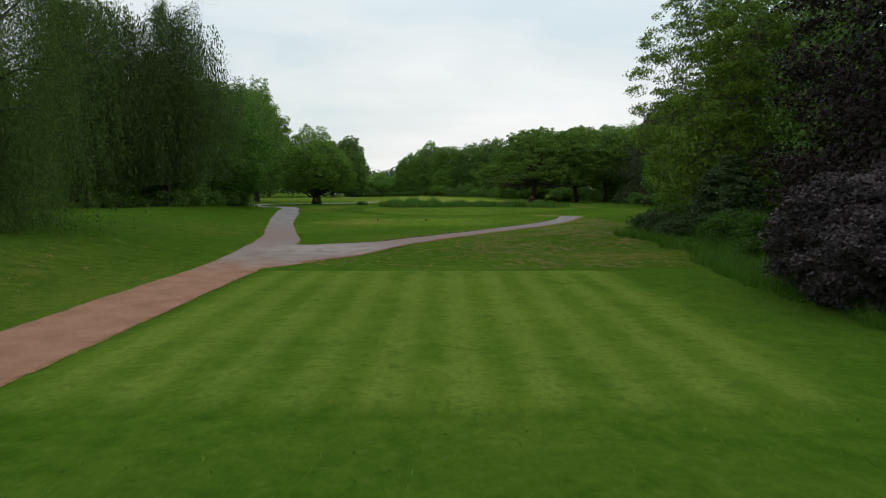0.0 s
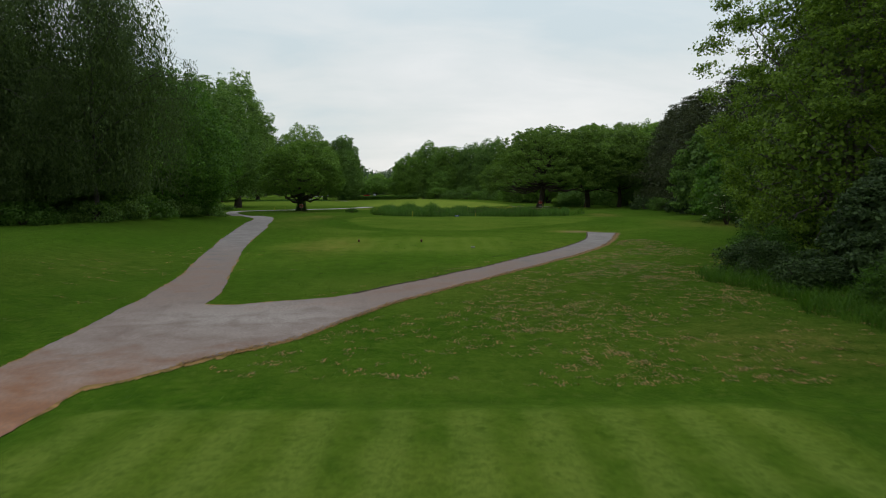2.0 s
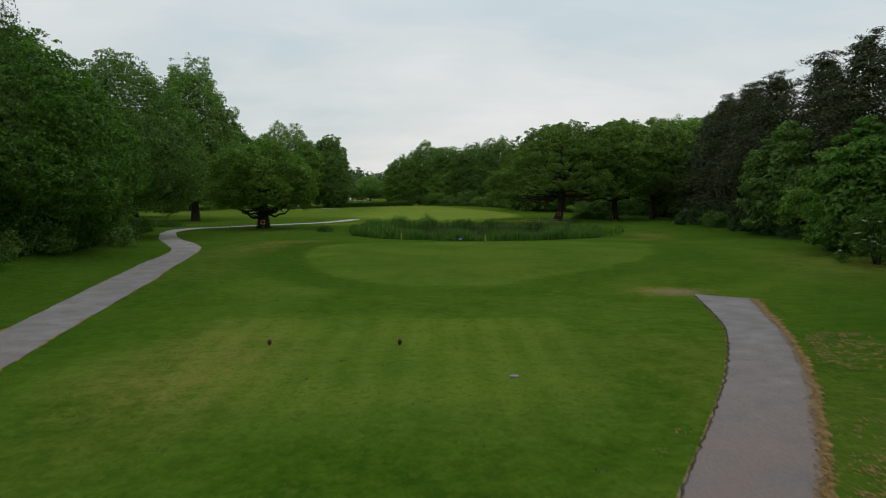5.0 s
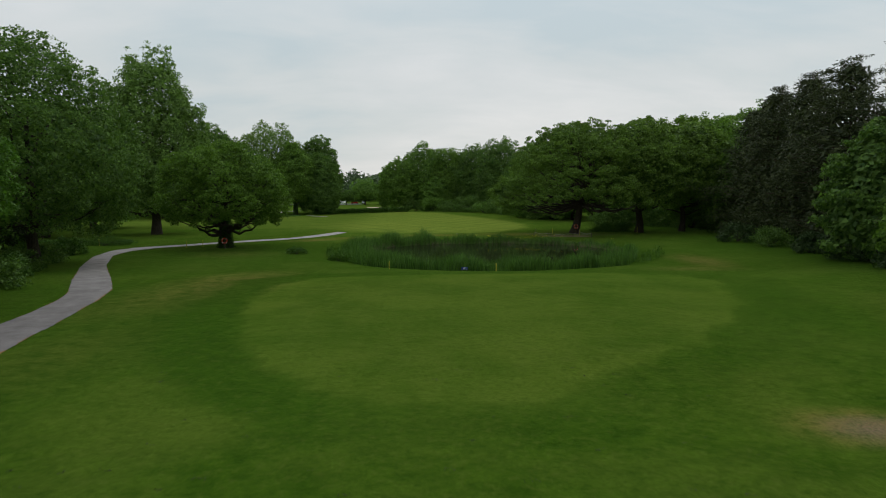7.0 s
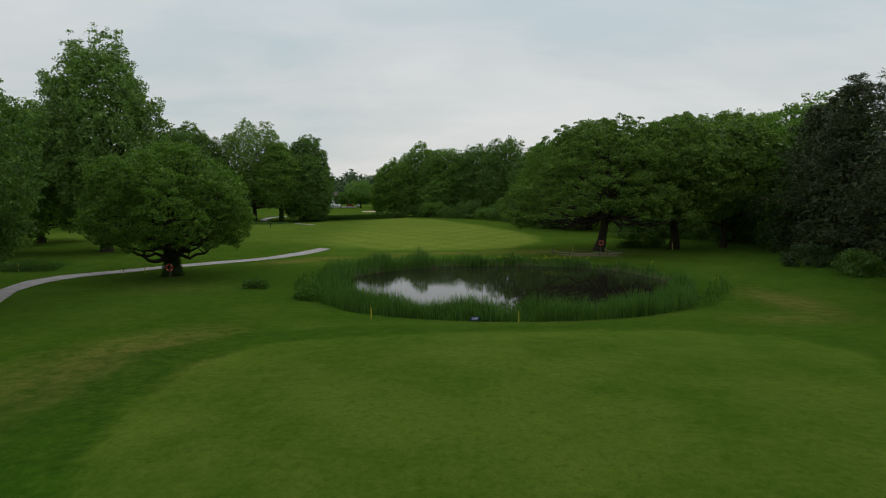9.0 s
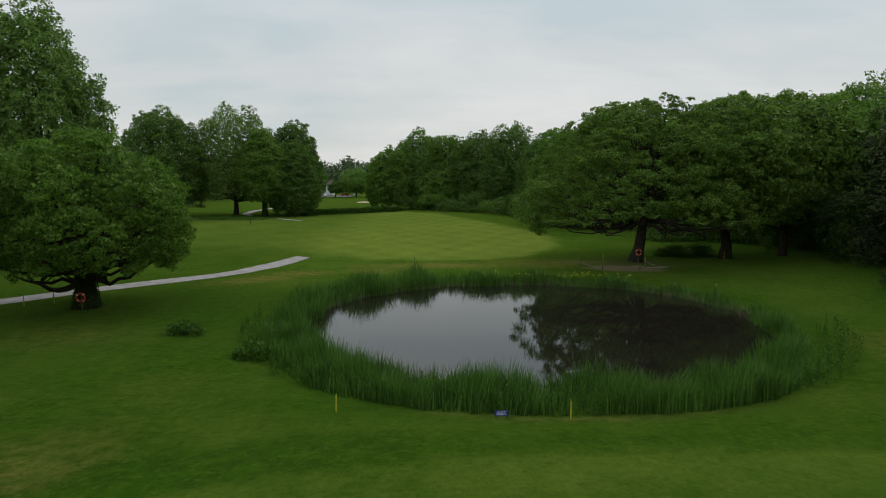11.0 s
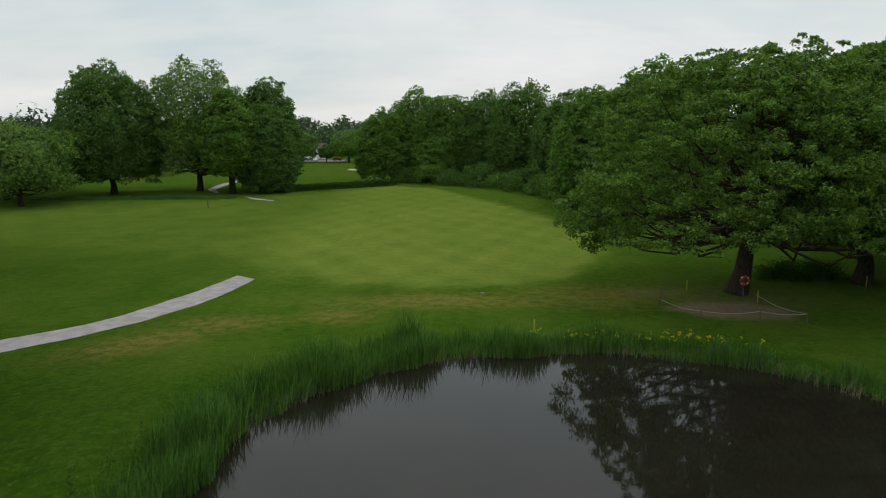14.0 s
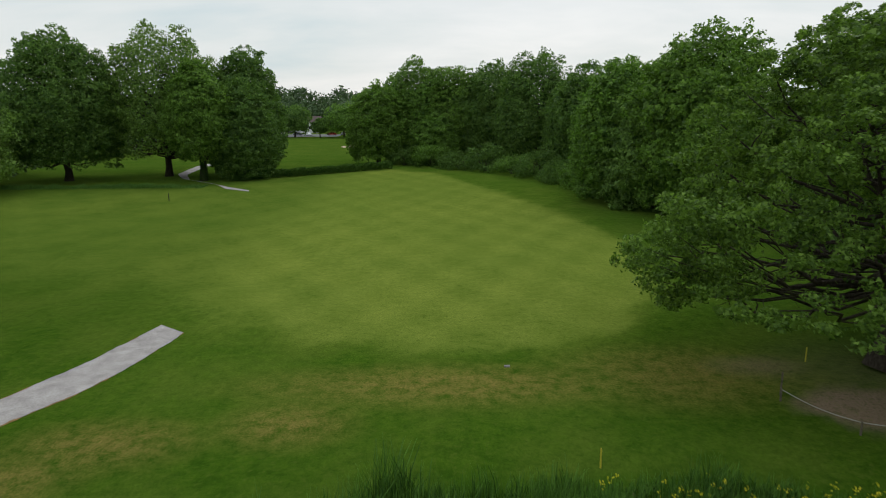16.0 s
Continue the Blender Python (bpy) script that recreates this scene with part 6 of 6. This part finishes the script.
def pond_weed():
    g = np.random.default_rng(41)
    n = 1100
    a = g.normal(0, 1, (n, 2))
    xy = np.where(g.uniform(size=(n, 1)) < 0.55, np.array([-6.9, 130.5]) + a * [0.7, 1.3], np.array([-2.5, 126.2]) + a * [3.5, 1.2])
    keep = pond_radius(xy[:, 0], xy[:, 1]) < 0.98
    P = np.concatenate([xy, np.full((n, 1), WATER_Z + 0.008)], 1)[keep]
    v, f = leaf_quads(P, np.tile([[0, 0, 1.0]], (len(P), 1)) + g.normal(size=P.shape) * 0.03, g.uniform(0.03, 0.09, len(P)), 0.8, g)
    tagged(new("pond_weed", mesh_from("pond_weed", v, f, SCUM)), "pale floating weed and scum on the pond", "pond weed", kind="stuff")


pond_weed()


def bunker(x, y, rx, ry):
    me_v, me_f = [], []
    n = 40
    for k, s in enumerate((1.0, 0.8, 0.5, 0.05)):
        for i in range(n):
            a = 2 * np.pi * i / n
            w = 1 + 0.12 * np.sin(3 * a + 1) + 0.06 * np.sin(5 * a)
            px, py = x + rx * s * w * np.cos(a), y + ry * s * w * np.sin(a)
            me_v.append((px, py, float(height(px, py)) + 0.05 + (0.45 * (s - 0.2) * max(0.0, math.sin(a)) if s > 0.2 else 0.0)))
            if k < 3:
                me_f.append((k * n + i, k * n + (i + 1) % n, (k + 1) * n + (i + 1) % n, (k + 1) * n + i))
    tagged(new("bunker", mesh_from("bunker", me_v, me_f, SAND, True)), "pale sand bunker on the distant fairway", "bunker", kind="structure")


bunker(-27.5, 361.0, 4.6, 2.6)


def car(x, y, turn, paint, label):
    c = tagged(new("parked_car"), label, "car")
    c.matrix_world = pose(x, y, float(height(x, y)) + 0.03, 0, 0, turn)
    bm = bmesh.new()
    prof = [(-2.1, 0.35), (-2.15, 0.75), (-1.35, 0.92), (-0.75, 1.42), (0.85, 1.46), (1.6, 0.95), (2.12, 0.82), (2.15, 0.38)]
    l = [bm.verts.new((px, -0.88, pz)) for px, pz in prof]
    r = [bm.verts.new((px, 0.88, pz)) for px, pz in prof]
    bm.faces.new(l), bm.faces.new(r[::-1])
    for i in range(len(prof)):
        j = (i + 1) % len(prof)
        bm.faces.new((l[j], l[i], r[i], r[j]))
    bmesh.ops.bevel(bm, geom=list(bm.edges), offset=0.06, segments=2, affect="EDGES")
    part("body", bm, paint, c)
    for sy in (-0.89, 0.89):
        bm = bmesh.new()
        q = [bm.verts.new(v) for v in ((-1.1, sy, 0.98), (-0.65, sy, 1.36), (0.78, sy, 1.39), (1.3, sy, 0.98))]
        bm.faces.new(q)
        bmesh.ops.solidify(bm, geom=list(bm.faces), thickness=0.012)
        part("side_window", bm, GLASS, c)
    for wx in (-1.35, 1.35):
        for sy in (-0.84, 0.84):
            w = new("wheel")
            w.parent = c
            w.matrix_local = pose(wx, sy, 0.32, 90)
            part("tyre", cyl(bmesh.new(), 0, 0, -0.1, 0.1, 0.32, 0.32, 18), BLACK, w)
            part("rim", cyl(bmesh.new(), 0, 0, -0.11, 0.11, 0.2, 0.2, 14), CARGREY, w)


def far_end():
    V = [(x, y, float(height(x, y)) + 0.04) for y in (436, 448, 462) for x in np.linspace(-88, -44, 12)]
    F = [(k * 12 + i, k * 12 + i + 1, k * 12 + i + 13, k * 12 + i + 12) for k in range(2) for i in range(11)]
    tagged(new("car_park", mesh_from("car_park", V, F, TARMAC)), "grey tarmac car park beyond the course", "car park", kind="structure")
    for k, (x, paint, what) in enumerate(((-74, CARWHITE, "white"), (-70, CARWHITE, "white"), (-64, CARGREY, "grey"), (-58, CARWHITE, "white"), (-48, CARRED, "red"), (-43, CARGREY, "grey"), (-80, CARGREY, "grey"))):
        car(x, 446 + (k % 3) * 2.0, 90 if k % 2 else 12, paint, f"{what} car parked in the distant car park")
    h = tagged(new("clubhouse"), "white rendered building with dark pitched roof", "building")
    h.matrix_world = pose(-66, 480, float(height(-66, 480)))
    part("wall", box(bmesh.new(), 0, 0, 2.6, 16, 8, 5.4, 0.03), RENDERED, h)
    bm = bmesh.new()
    vs = [bm.verts.new(p) for p in ((-8.6, -4.7, 5.2), (8.6, -4.7, 5.2), (8.6, 4.7, 5.2), (-8.6, 4.7, 5.2), (-8.2, 0, 8.2), (8.2, 0, 8.2))]
    for q in ((0, 1, 5, 4), (2, 3, 4, 5), (1, 2, 5), (3, 0, 4), (3, 2, 1, 0)):
        bm.faces.new([vs[i] for i in q])
    part("roof", bm, ROOF, h)
    for wx in (-6, -3, 0, 3, 6):
        part("window", box(bmesh.new(), wx, -4.02, 2.6, 1.3, 0.08, 1.4, 0.02), GLASS, h)
    for k, (x, y, hh, rr) in enumerate(((-61.5, 432, 13.5, 7.5), (-40, 430, 14, 8.5), (-76, 434, 12, 7), (-28, 436, 12, 7), (-50, 428, 8, 3), (-18, 424, 15, 8), (-95, 430, 13, 8))):
        broadleaf("parkland_tree", x, y, hh, rr, 2.6, 0, WOOD_DARK if k % 2 == 0 else WOOD, 210 + k, "rounded dark tree beside the car park", "dome", 90, 5200, 0.5, limbs=12)


far_end()
